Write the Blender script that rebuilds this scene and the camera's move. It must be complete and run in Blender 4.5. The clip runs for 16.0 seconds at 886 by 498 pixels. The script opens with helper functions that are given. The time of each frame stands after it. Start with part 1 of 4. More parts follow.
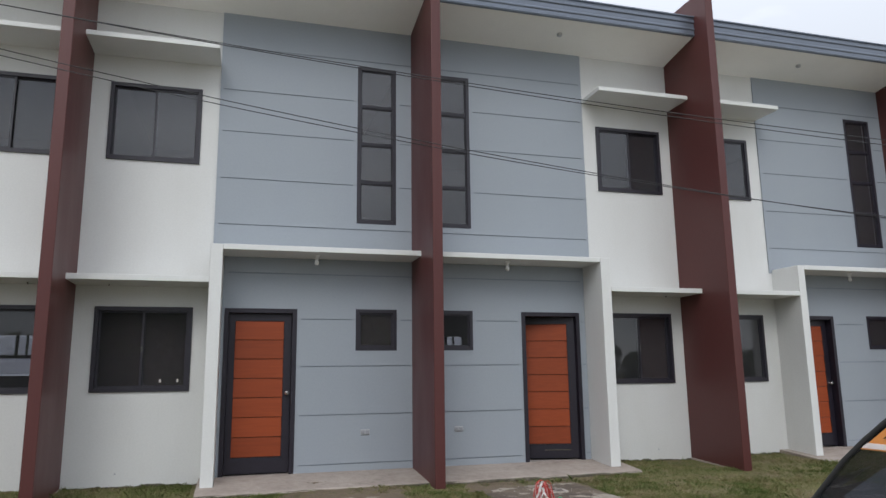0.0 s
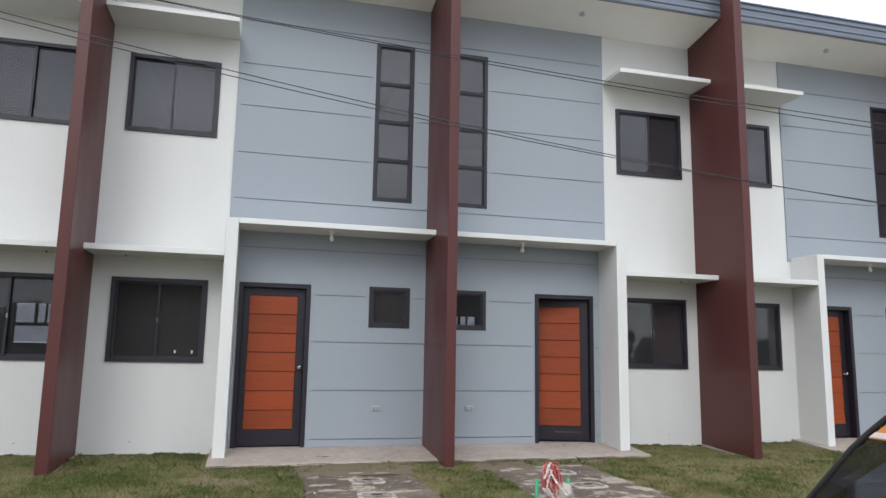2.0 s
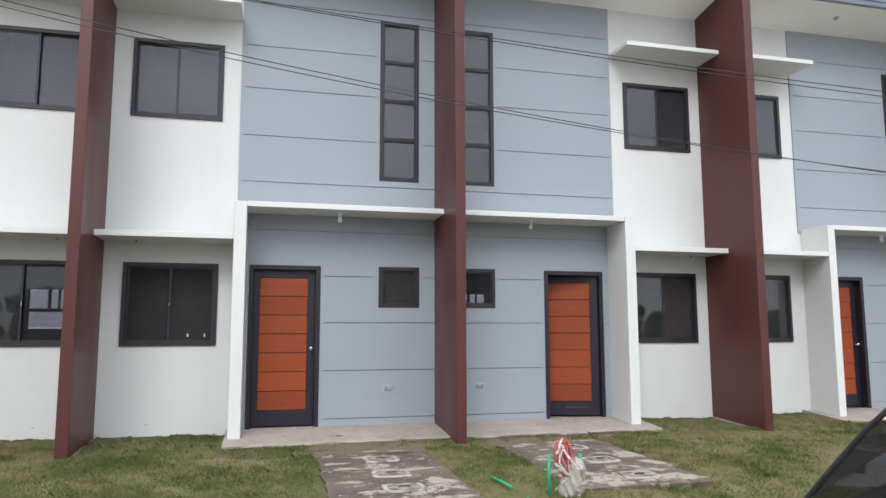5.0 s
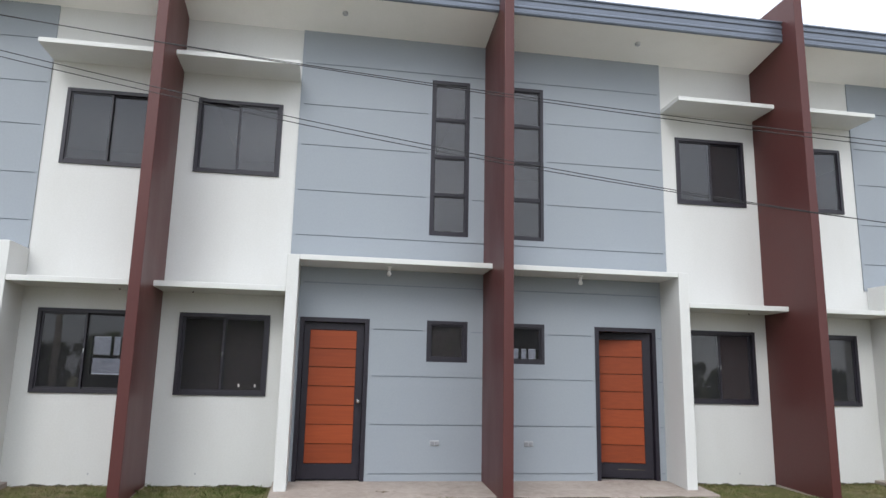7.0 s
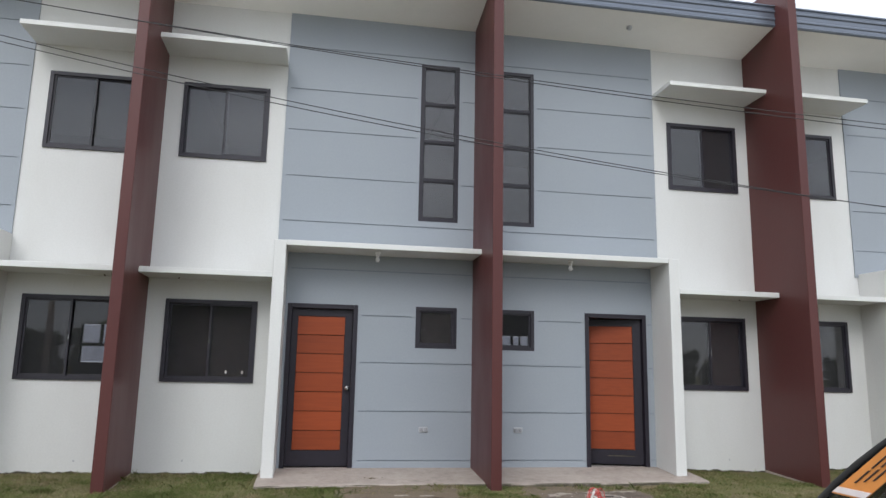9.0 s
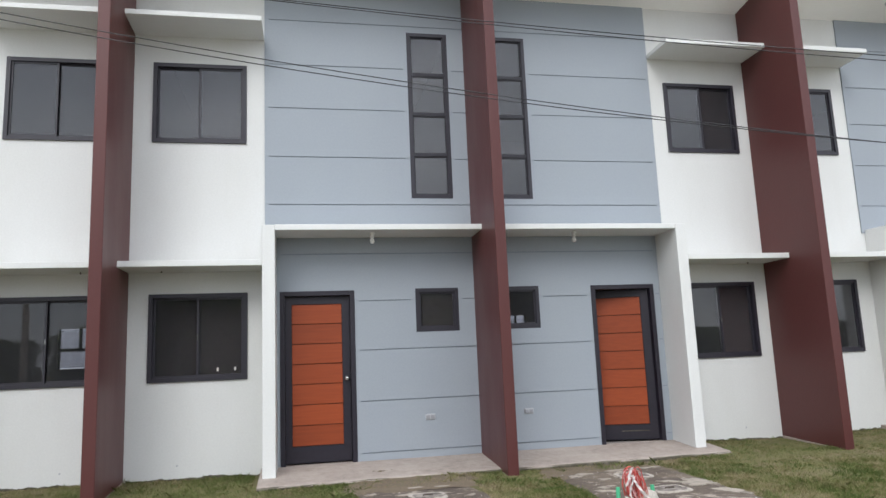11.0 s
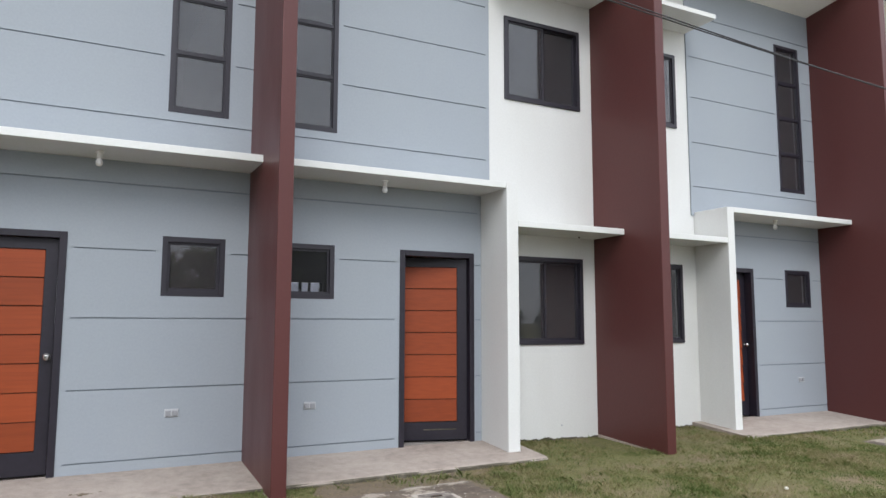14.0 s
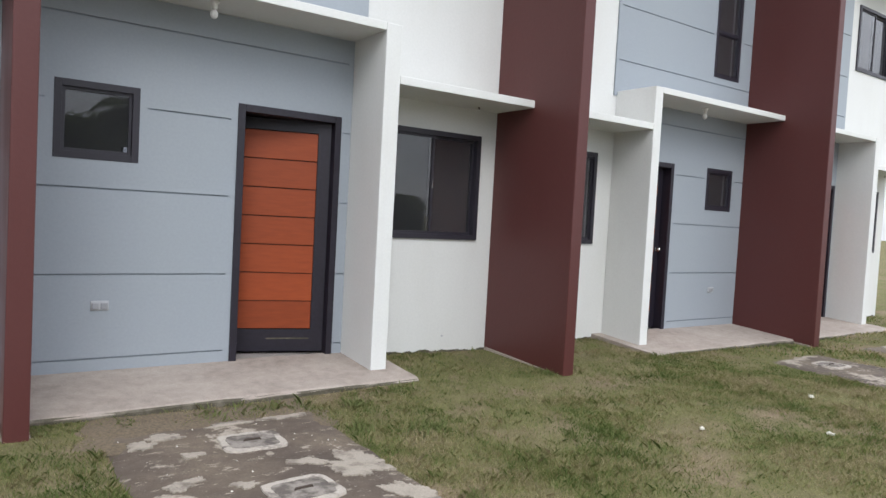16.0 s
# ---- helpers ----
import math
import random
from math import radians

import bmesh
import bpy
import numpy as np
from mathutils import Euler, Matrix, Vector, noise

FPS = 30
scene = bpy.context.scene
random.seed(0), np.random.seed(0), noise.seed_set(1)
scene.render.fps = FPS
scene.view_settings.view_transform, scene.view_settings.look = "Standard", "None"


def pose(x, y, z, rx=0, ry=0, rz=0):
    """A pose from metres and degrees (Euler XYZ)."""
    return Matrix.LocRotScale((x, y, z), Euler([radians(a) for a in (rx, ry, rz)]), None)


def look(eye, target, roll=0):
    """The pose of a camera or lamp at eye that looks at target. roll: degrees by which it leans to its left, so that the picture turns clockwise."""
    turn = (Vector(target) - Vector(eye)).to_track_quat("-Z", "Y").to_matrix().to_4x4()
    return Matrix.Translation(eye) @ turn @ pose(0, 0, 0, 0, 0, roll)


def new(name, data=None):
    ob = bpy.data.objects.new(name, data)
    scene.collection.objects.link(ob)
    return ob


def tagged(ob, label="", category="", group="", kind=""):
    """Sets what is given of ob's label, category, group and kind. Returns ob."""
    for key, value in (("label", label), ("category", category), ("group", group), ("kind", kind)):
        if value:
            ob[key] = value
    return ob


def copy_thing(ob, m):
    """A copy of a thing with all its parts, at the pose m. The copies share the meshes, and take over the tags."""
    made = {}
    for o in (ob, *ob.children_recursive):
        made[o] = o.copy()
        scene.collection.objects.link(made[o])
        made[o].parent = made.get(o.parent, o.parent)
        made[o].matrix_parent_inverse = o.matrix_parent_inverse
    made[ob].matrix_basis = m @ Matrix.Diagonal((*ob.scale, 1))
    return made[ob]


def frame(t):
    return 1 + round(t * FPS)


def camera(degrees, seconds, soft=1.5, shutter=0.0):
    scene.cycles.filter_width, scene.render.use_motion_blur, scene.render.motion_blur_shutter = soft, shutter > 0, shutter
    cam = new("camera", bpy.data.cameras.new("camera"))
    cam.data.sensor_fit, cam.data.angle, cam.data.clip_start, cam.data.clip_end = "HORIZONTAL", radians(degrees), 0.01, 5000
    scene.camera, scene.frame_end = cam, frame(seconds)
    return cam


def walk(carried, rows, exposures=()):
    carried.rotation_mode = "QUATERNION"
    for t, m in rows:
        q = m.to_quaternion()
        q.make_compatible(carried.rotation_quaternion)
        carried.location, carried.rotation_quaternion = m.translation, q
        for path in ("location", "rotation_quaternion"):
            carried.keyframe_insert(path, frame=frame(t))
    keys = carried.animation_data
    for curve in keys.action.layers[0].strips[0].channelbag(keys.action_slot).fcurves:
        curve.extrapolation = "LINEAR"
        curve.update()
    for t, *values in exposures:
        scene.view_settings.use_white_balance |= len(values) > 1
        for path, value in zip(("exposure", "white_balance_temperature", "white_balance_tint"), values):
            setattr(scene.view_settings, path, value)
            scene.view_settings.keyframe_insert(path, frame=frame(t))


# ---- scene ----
cam = camera(64.6, 16.0)
PATH = [
    (0, (-0.027, -0.202, 1.433), (0.517, 1.69, 1.787), -0.7),
    (0.5, (-0.023, -0.202, 1.431), (0.503, 1.698, 1.769), -0.5),
    (1, (-0.017, -0.2, 1.432), (0.493, 1.705, 1.763), 0.4),
    (1.5, (-0.015, -0.197, 1.424), (0.494, 1.711, 1.739), 0.3),
    (2, (-0.002, -0.187, 1.427), (0.5, 1.726, 1.725), 1.0),
    (2.5, (-0.015, -0.191, 1.426), (0.466, 1.726, 1.733), 1.1),
    (3, (-0.012, -0.189, 1.424), (0.429, 1.739, 1.721), 0.9),
    (3.5, (-0.015, -0.193, 1.434), (0.425, 1.734, 1.74), 0.8),
    (3.7, (-0.007, -0.194, 1.449), (0.466, 1.735, 1.68), -0.8),
    (5.8, (-0.021, -0.188, 1.431), (0.447, 1.742, 1.67), 0.8),
    (6, (-0.073, -0.16, 1.413), (0.342, 1.775, 1.701), 1.6),
    (6.5, (-0.046, -0.219, 1.458), (0.354, 1.712, 1.791), 2.9),
    (7, (0.076, -0.239, 1.489), (0.398, 1.699, 1.865), 1.2),
    (7.5, (0.187, -0.215, 1.458), (0.512, 1.725, 1.82), 0.8),
    (8, (0.207, -0.204, 1.456), (0.564, 1.727, 1.839), 1.3),
    (8.5, (0.211, -0.207, 1.454), (0.544, 1.733, 1.809), 1.1),
    (10.8, (-0.01, 0.297, 1.468), (0.396, 2.228, 1.797), -0.6),
    (11, (0.014, 0.372, 1.418), (0.412, 2.308, 1.727), -2.4),
    (11.5, (0.066, 0.757, 1.346), (0.509, 2.692, 1.586), 1.7),
    (12, (0.067, 1.053, 1.371), (0.594, 2.976, 1.524), -0.8),
    (12.5, (0.181, 1.385, 1.349), (0.852, 3.264, 1.483), 0.6),
    (13, (0.335, 1.684, 1.366), (0.974, 3.577, 1.453), 0.1),
    (13.5, (0.502, 2.085, 1.513), (1.429, 3.853, 1.632), -0.7),
    (14, (0.809, 2.342, 1.52), (1.721, 4.109, 1.732), 0.1),
    (14.5, (1.098, 2.686, 1.416), (2.117, 4.394, 1.627), 1.0),
    (15, (1.383, 3.034, 1.461), (2.487, 4.695, 1.612), 0.0),
    (15.5, (1.702, 3.307, 1.418), (2.666, 5.058, 1.477), 0.8),
    (16, (2.008, 3.662, 1.495), (3.156, 5.297, 1.403), 3.1),
]
# the phone brightens its picture in the first seconds
EXPOSURES = [(0.0, -0.58), (1.0, -0.43), (2.0, -0.22), (3.0, -0.08), (6.0, 0.04), (6.5, -0.13), (7.0, -0.12), (7.5, -0.2), (8.5, -0.3), (11.0, -0.03), (12.5, -0.11), (13.0, -0.05), (13.5, 0.0), (14.5, 0.02), (15.0, 0.0), (15.5, -0.03), (16.0, -0.03)]
walk(cam, [(t, look(eye, target, roll)) for t, eye, target, roll in PATH], EXPOSURES)

# light levels
SKY = 0.178
SUN = 1.13

# ---------- world and light ----------
world = bpy.data.worlds.new("overcast_sky")
scene.world = world
world.use_nodes = True
wt = world.node_tree
wt.nodes.clear()
w_out = wt.nodes.new("ShaderNodeOutputWorld")
w_bg = wt.nodes.new("ShaderNodeBackground")
w_sky = wt.nodes.new("ShaderNodeTexSky")
w_sky.sky_type = "NISHITA"
w_sky.sun_disc = False
w_sky.sun_elevation = math.radians(52)
w_sky.sun_rotation = math.radians(150)
w_co = wt.nodes.new("ShaderNodeTexCoord")
w_map = wt.nodes.new("ShaderNodeMapping")
w_map.inputs["Scale"].default_value = (1.0, 1.0, 2.6)
w_noise = wt.nodes.new("ShaderNodeTexNoise")
w_noise.inputs["Scale"].default_value = 2.2
w_noise.inputs["Detail"].default_value = 7
w_ramp = wt.nodes.new("ShaderNodeValToRGB")
w_ramp.color_ramp.elements[0].position = 0.39
w_ramp.color_ramp.elements[0].color = (8.2, 8.7, 9.6, 1)
w_ramp.color_ramp.elements[1].position = 0.61
w_ramp.color_ramp.elements[1].color = (13.2, 13.7, 14.6, 1)
w_mix = wt.nodes.new("ShaderNodeMix")
w_mix.data_type = "RGBA"
w_mix.inputs[0].default_value = 0.88
wt.links.new(w_co.outputs["Generated"], w_map.inputs["Vector"])
wt.links.new(w_map.outputs["Vector"], w_noise.inputs["Vector"])
wt.links.new(w_noise.outputs["Fac"], w_ramp.inputs["Fac"])
wt.links.new(w_sky.outputs["Color"], w_mix.inputs[6])
wt.links.new(w_ramp.outputs["Color"], w_mix.inputs[7])
wt.links.new(w_mix.outputs[2], w_bg.inputs["Color"])
wt.links.new(w_bg.outputs["Background"], w_out.inputs["Surface"])
# an overcast sky is brighter towards the zenith
w_sep = wt.nodes.new("ShaderNodeSeparateXYZ")
w_rise = wt.nodes.new("ShaderNodeMath")
w_rise.operation = "MULTIPLY_ADD"
w_rise.inputs[1].default_value = 1.05 * SKY
w_rise.inputs[2].default_value = 0.5 * SKY
w_low = wt.nodes.new("ShaderNodeMath")
w_low.operation = "MAXIMUM"
w_low.inputs[1].default_value = 0.5 * SKY
wt.links.new(w_co.outputs["Generated"], w_sep.inputs[0])
wt.links.new(w_sep.outputs["Z"], w_rise.inputs[0])
wt.links.new(w_rise.outputs[0], w_low.inputs[0])
wt.links.new(w_low.outputs[0], w_bg.inputs["Strength"])

sun_data = bpy.data.lights.new("sun", "SUN")
sun_data.energy = SUN
sun_data.angle = math.radians(25)
sun_data.color = (1.0, 0.98, 0.95)
sun_ob = new("sun", sun_data)
sun_ob.matrix_world = look((-4, -8, 14), (3, 8, 0))

# ---------- materials ----------
def material(name):
    m = bpy.data.materials.new(name)
    m.use_nodes = True
    nt = m.node_tree
    return m, nt, nt.nodes["Principled BSDF"]


def node(nt, kind, **sets):
    n = nt.nodes.new(kind)
    for k, v in sets.items():
        n.inputs[k].default_value = v
    return n


def ramp_of(nt, fac, stops):
    r = nt.nodes.new("ShaderNodeValToRGB")
    e = r.color_ramp.elements
    while len(e) < len(stops):
        e.new(0.5)
    for el, (p, c) in zip(e, stops):
        el.position = p
        el.color = (*c, 1) if len(c) == 3 else c
    nt.links.new(fac, r.inputs["Fac"])
    return r.outputs["Color"]


def mixed(nt, fac, a, b, blend="MIX"):
    m = nt.nodes.new("ShaderNodeMix")
    m.data_type = "RGBA"
    m.blend_type = blend
    for v, i in ((fac, 0), (a, 6), (b, 7)):
        if isinstance(v, (int, float)):
            m.inputs[i].default_value = v
        elif isinstance(v, tuple):
            m.inputs[i].default_value = (*v, 1)
        else:
            nt.links.new(v, m.inputs[i])
    return m.outputs[2]


def bumped(nt, bsdf, height, strength, distance=0.01):
    b = node(nt, "ShaderNodeBump", Strength=strength, Distance=distance)
    nt.links.new(height, b.inputs["Height"])
    nt.links.new(b.outputs["Normal"], bsdf.inputs["Normal"])


def place(nt, scale=(1, 1, 1)):
    g = nt.nodes.new("ShaderNodeNewGeometry")
    mp = nt.nodes.new("ShaderNodeMapping")
    mp.inputs["Scale"].default_value = scale
    nt.links.new(g.outputs["Position"], mp.inputs["Vector"])
    return mp.outputs["Vector"]


def speckle(nt, vec, scale, detail=4.0, rough=0.55):
    n = node(nt, "ShaderNodeTexNoise", Scale=scale, Detail=detail, Roughness=rough)
    nt.links.new(vec, n.inputs["Vector"])
    return n.outputs["Fac"]


def paint(name, color, rough=0.6, stain=(0.4, 0.38, 0.34), amount=0.25, grain=60.0, bump=0.25, streak=True, sheen=0.5):
    """Painted plaster: faint large stains, run marks and a trowelled grain."""
    m, nt, b = material(name)
    big = speckle(nt, place(nt, (1, 1, 0.35) if streak else (1, 1, 1)), 1.6, 6)
    fine = speckle(nt, place(nt), grain, 3)
    f = ramp_of(nt, big, [(0.45, (0, 0, 0)), (0.85, (amount, amount, amount))])
    col = mixed(nt, f, color, tuple(c * s / 0.4 if max(color) < 0.4 else s for c, s in zip(color, stain)))
    tone = ramp_of(nt, fine, [(0.3, (0.97, 0.97, 0.97)), (0.7, (1.02, 1.02, 1.02))])
    nt.links.new(mixed(nt, 1.0, col, tone, "MULTIPLY"), b.inputs["Base Color"])
    rr = ramp_of(nt, big, [(0.3, (rough - 0.06,) * 3), (0.7, (rough + 0.08,) * 3)])
    nt.links.new(rr, b.inputs["Roughness"])
    b.inputs["Specular IOR Level"].default_value = sheen
    bumped(nt, b, fine, bump, 0.004)
    return m


def plain(name, color, rough=0.5, metal=0.0, grain=40.0, spread=0.08, bump=0.1):
    m, nt, b = material(name)
    fine = speckle(nt, place(nt), grain, 4)
    tone = ramp_of(nt, fine, [(0.3, (1 - spread,) * 3), (0.7, (1 + spread,) * 3)])
    nt.links.new(mixed(nt, 1.0, color, tone, "MULTIPLY"), b.inputs["Base Color"])
    b.inputs["Roughness"].default_value = rough
    b.inputs["Metallic"].default_value = metal
    bumped(nt, b, fine, bump, 0.002)
    return m


WHITE = paint("white_wall_paint", (0.6955, 0.702, 0.686), 0.65, (0.52, 0.507, 0.455), 0.28, 45.0, 0.1)
GREY = paint("blue_grey_wall_paint", (0.3185, 0.3549, 0.394), 0.6, (0.46, 0.45, 0.42), 0.3, 45.0, 0.14)
# wall grey darkened: the shade inside the grooves is put into this colour
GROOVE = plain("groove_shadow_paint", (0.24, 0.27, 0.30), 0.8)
MAROON = paint("maroon_wall_paint", (0.088, 0.0255, 0.0235), 0.42, (0.5, 0.6, 0.62), 0.35, 30.0, 0.3, sheen=0.4)
SOFFIT = paint("soffit_board_paint", (0.89, 0.875, 0.84), 0.7, (0.53, 0.5194, 0.477), 0.15, 60.0, 0.1, False)
FASCIA = plain("grey_gutter_steel", (0.155, 0.18, 0.225), 0.35, 0.3)
ROOFING = plain("roof_sheet", (0.091, 0.1105, 0.143), 0.45, 0.3)
ALU = plain("dark_bronze_aluminium", (0.0235, 0.021, 0.0305), 0.42, 0.0, 80, 0.1, 0.05)
JAMB = plain("near_black_door_wood", (0.0165, 0.0135, 0.0225), 0.45, 0, 30, 0.2, 0.15)
CHROME = plain("brushed_steel", (0.6, 0.6, 0.6), 0.25, 1.0)
PLASTIC = plain("white_plastic", (0.86, 0.86, 0.86), 0.4)
SOCKET = plain("grey_plastic", (0.46, 0.47, 0.49), 0.5)
FLAP = plain("clear_grey_plastic", (0.32, 0.33, 0.35), 0.35)
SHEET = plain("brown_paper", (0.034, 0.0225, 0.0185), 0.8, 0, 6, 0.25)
LABEL = plain("pale_sticker", (0.715, 0.689, 0.624), 0.6)
ROOM = plain("unfinished_room_plaster", (0.235, 0.215, 0.21), 0.9)
ROOMFLOOR = plain("bare_room_floor", (0.28, 0.255, 0.235), 0.8)


def slat_wood():
    m, nt, b = material("orange_varnished_wood")
    info = nt.nodes.new("ShaderNodeObjectInfo")
    grain = speckle(nt, place(nt, (2.5, 20, 45)), 1.0, 6, 0.6)
    base = ramp_of(nt, grain, [(0.25, (0.25, 0.045, 0.0108)), (0.55, (0.298, 0.056, 0.0135)), (0.8, (0.34, 0.069, 0.017))])
    tone = ramp_of(nt, info.outputs["Random"], [(0.0, (0.82, 0.8, 0.8)), (1.0, (1.08, 1.06, 1.05))])
    nt.links.new(mixed(nt, 1.0, base, tone, "MULTIPLY"), b.inputs["Base Color"])
    b.inputs["Roughness"].default_value = 0.5
    b.inputs["Specular IOR Level"].default_value = 0.35
    bumped(nt, b, grain, 0.15, 0.003)
    return m


SLAT = slat_wood()


def glass(name, tint, rough=0.0):
    m, nt, b = material(name)
    wav = speckle(nt, place(nt), 1.1, 2)
    b.inputs["Base Color"].default_value = (*tint, 1)
    b.inputs["Transmission Weight"].default_value = 0.968
    b.inputs["Roughness"].default_value = rough
    b.inputs["IOR"].default_value = 1.59
    bumped(nt, b, wav, 0.02, 0.02)
    return m


GLASS = glass("smoke_tinted_glass", (0.48, 0.485, 0.52))


def concrete(name, dark, light, low, high, scale=2.3, fleck=0.0):
    m, nt, b = material(name)
    p = place(nt)
    big = speckle(nt, p, scale, 9, 0.62)
    mid = speckle(nt, p, 11.0, 6, 0.6)
    fine = speckle(nt, p, 120.0, 3)
    f = ramp_of(nt, big, [(low, (0, 0, 0)), (high, (1, 1, 1))])
    d = mixed(nt, mid, tuple(c * 0.5 for c in dark), tuple(c * 1.5 for c in dark))
    if fleck:
        # broad brown stains, torn pale patches and fine pale flecks
        broad = ramp_of(nt, speckle(nt, p, 1.3, 5, 0.55), [(0.42, (0, 0, 0)), (0.68, (0.8,) * 3)])
        d = mixed(nt, broad, d, mixed(nt, mid, (0.11, 0.083, 0.058), (0.24, 0.19, 0.14)))
        small = speckle(nt, place(nt, (0.9, 2.0, 1.0)), 8.0, 9, 0.7)
        f = mixed(nt, 1.0, f, ramp_of(nt, small, [(0.585, (0, 0, 0)), (0.615, (fleck,) * 3)]), "LIGHTEN")
        dots = ramp_of(nt, speckle(nt, p, 38.0, 4, 0.6), [(0.66, (0, 0, 0)), (0.70, (0.7,) * 3)])
        f = mixed(nt, 1.0, f, dots, "LIGHTEN")
        hole = ramp_of(nt, speckle(nt, p, 16.0, 6, 0.7), [(0.38, (0.2,) * 3), (0.5, (1, 1, 1))])
        f = mixed(nt, 1.0, f, hole, "MULTIPLY")
    li = mixed(nt, mid, tuple(c * 0.8 for c in light), tuple(c * 1.12 for c in light))
    col = mixed(nt, f, d, li)
    tone = ramp_of(nt, fine, [(0.3, (0.82,) * 3), (0.7, (1.14,) * 3)])
    nt.links.new(mixed(nt, 1.0, col, tone, "MULTIPLY"), b.inputs["Base Color"])
    b.inputs["Roughness"].default_value = 0.9
    bumped(nt, b, mid, 0.4, 0.01)
    return m


PORCH = concrete("pale_porch_concrete", (0.305, 0.256, 0.222), (0.40, 0.345, 0.302), 0.35, 0.65)
SKIM = concrete("pale_cement_skim", (0.155, 0.128, 0.105), (0.335, 0.293, 0.243), 0.36, 0.5, 7.0)
RUST = plain("rusted_bar", (0.06, 0.042, 0.032), 0.85, 0, 80, 0.3, 0.4)
MOSS = concrete("mossy_concrete_edge", (0.085, 0.075, 0.052), (0.22, 0.19, 0.15), 0.5, 0.66, 5.0)
WORN = concrete("stained_slab_concrete", (0.080, 0.060, 0.047), (0.345, 0.298, 0.245), 0.575, 0.595, 2.1, 0.85)
RIM = concrete("pale_cement_rim", (0.13, 0.11, 0.095), (0.42, 0.375, 0.325), 0.40, 0.50, 7.0)
COVER = concrete("grey_cover_concrete", (0.105, 0.088, 0.076), (0.27, 0.24, 0.21), 0.42, 0.56, 9.0)


def ground_material():
    m, nt, b = material("lawn_soil_and_thatch")
    p = place(nt)
    big = speckle(nt, p, 1.1, 6, 0.6)
    mid = speckle(nt, p, 7.0, 8, 0.65)
    fine = speckle(nt, p, 90.0, 4)
    soil = mixed(nt, mid, (0.115, 0.086, 0.057), (0.265, 0.207, 0.137))
    green = mixed(nt, mid, (0.075, 0.08, 0.032), (0.165, 0.16, 0.066))
    f = ramp_of(nt, big, [(0.37, (0, 0, 0)), (0.52, (0.9, 0.9, 0.9))])
    col = mixed(nt, f, soil, green)
    tone = ramp_of(nt, fine, [(0.3, (0.5,) * 3), (0.7, (1.45,) * 3)])
    nt.links.new(mixed(nt, 1.0, col, tone, "MULTIPLY"), b.inputs["Base Color"])
    b.inputs["Roughness"].default_value = 1.0
    b.inputs["Specular IOR Level"].default_value = 0.1
    bumped(nt, b, mid, 0.8, 0.03)
    return m


GROUND = ground_material()


def leafy(name, stops, scale=0.75, rough=0.75, clump=0.0):
    m, nt, b = material(name)
    g = nt.nodes.new("ShaderNodeNewGeometry")
    big = speckle(nt, place(nt), scale, 5, 0.6)
    add = nt.nodes.new("ShaderNodeMath")
    add.operation = "MULTIPLY_ADD"
    nt.links.new(g.outputs["Random Per Island"], add.inputs[0])
    add.inputs[1].default_value = 0.62
    sub = nt.nodes.new("ShaderNodeMath")
    sub.operation = "MULTIPLY_ADD"
    nt.links.new(big, sub.inputs[0])
    sub.inputs[1].default_value = 2.0
    sub.inputs[2].default_value = -0.82
    last = sub.outputs[0]
    if clump:
        # a second, finer change of colour from tuft to tuft
        more = nt.nodes.new("ShaderNodeMath")
        more.operation = "MULTIPLY_ADD"
        nt.links.new(speckle(nt, place(nt), clump, 4, 0.6), more.inputs[0])
        more.inputs[1].default_value = 1.5
        nt.links.new(last, more.inputs[2])
        less = nt.nodes.new("ShaderNodeMath")
        less.operation = "SUBTRACT"
        nt.links.new(more.outputs[0], less.inputs[0])
        less.inputs[1].default_value = 0.75
        last = less.outputs[0]
    nt.links.new(last, add.inputs[2])
    col = ramp_of(nt, add.outputs[0], stops)
    nt.links.new(col, b.inputs["Base Color"])
    b.inputs["Roughness"].default_value = rough
    b.inputs["Specular IOR Level"].default_value = 0.2
    back = nt.nodes.new("ShaderNodeBsdfTranslucent")
    nt.links.new(col, back.inputs["Color"])
    both = nt.nodes.new("ShaderNodeMixShader")
    both.inputs[0].default_value = 0.32
    out = b.outputs["BSDF"].links[0].to_socket
    nt.links.new(b.outputs["BSDF"], both.inputs[1])
    nt.links.new(back.outputs["BSDF"], both.inputs[2])
    nt.links.new(both.outputs["Shader"], out)
    return m


BLADE = leafy("grass_blades", [(0.0, (0.395, 0.33, 0.21)), (0.28, (0.305, 0.262, 0.138)), (0.46, (0.208, 0.212, 0.08)), (0.7, (0.13, 0.172, 0.05)), (1.0, (0.084, 0.128, 0.032))], 1.0, 0.75, 5.5)
LEAF = leafy("tree_leaves", [(0.0, (0.06, 0.08, 0.035)), (1.0, (0.12, 0.145, 0.06))], 0.4)
WEED = leafy("weed_leaves", [(0.0, (0.13, 0.155, 0.06)), (1.0, (0.215, 0.25, 0.095))], 2.0)
BARK = plain("bark", (0.13, 0.10, 0.075), 0.95, 0, 25, 0.3, 0.6)

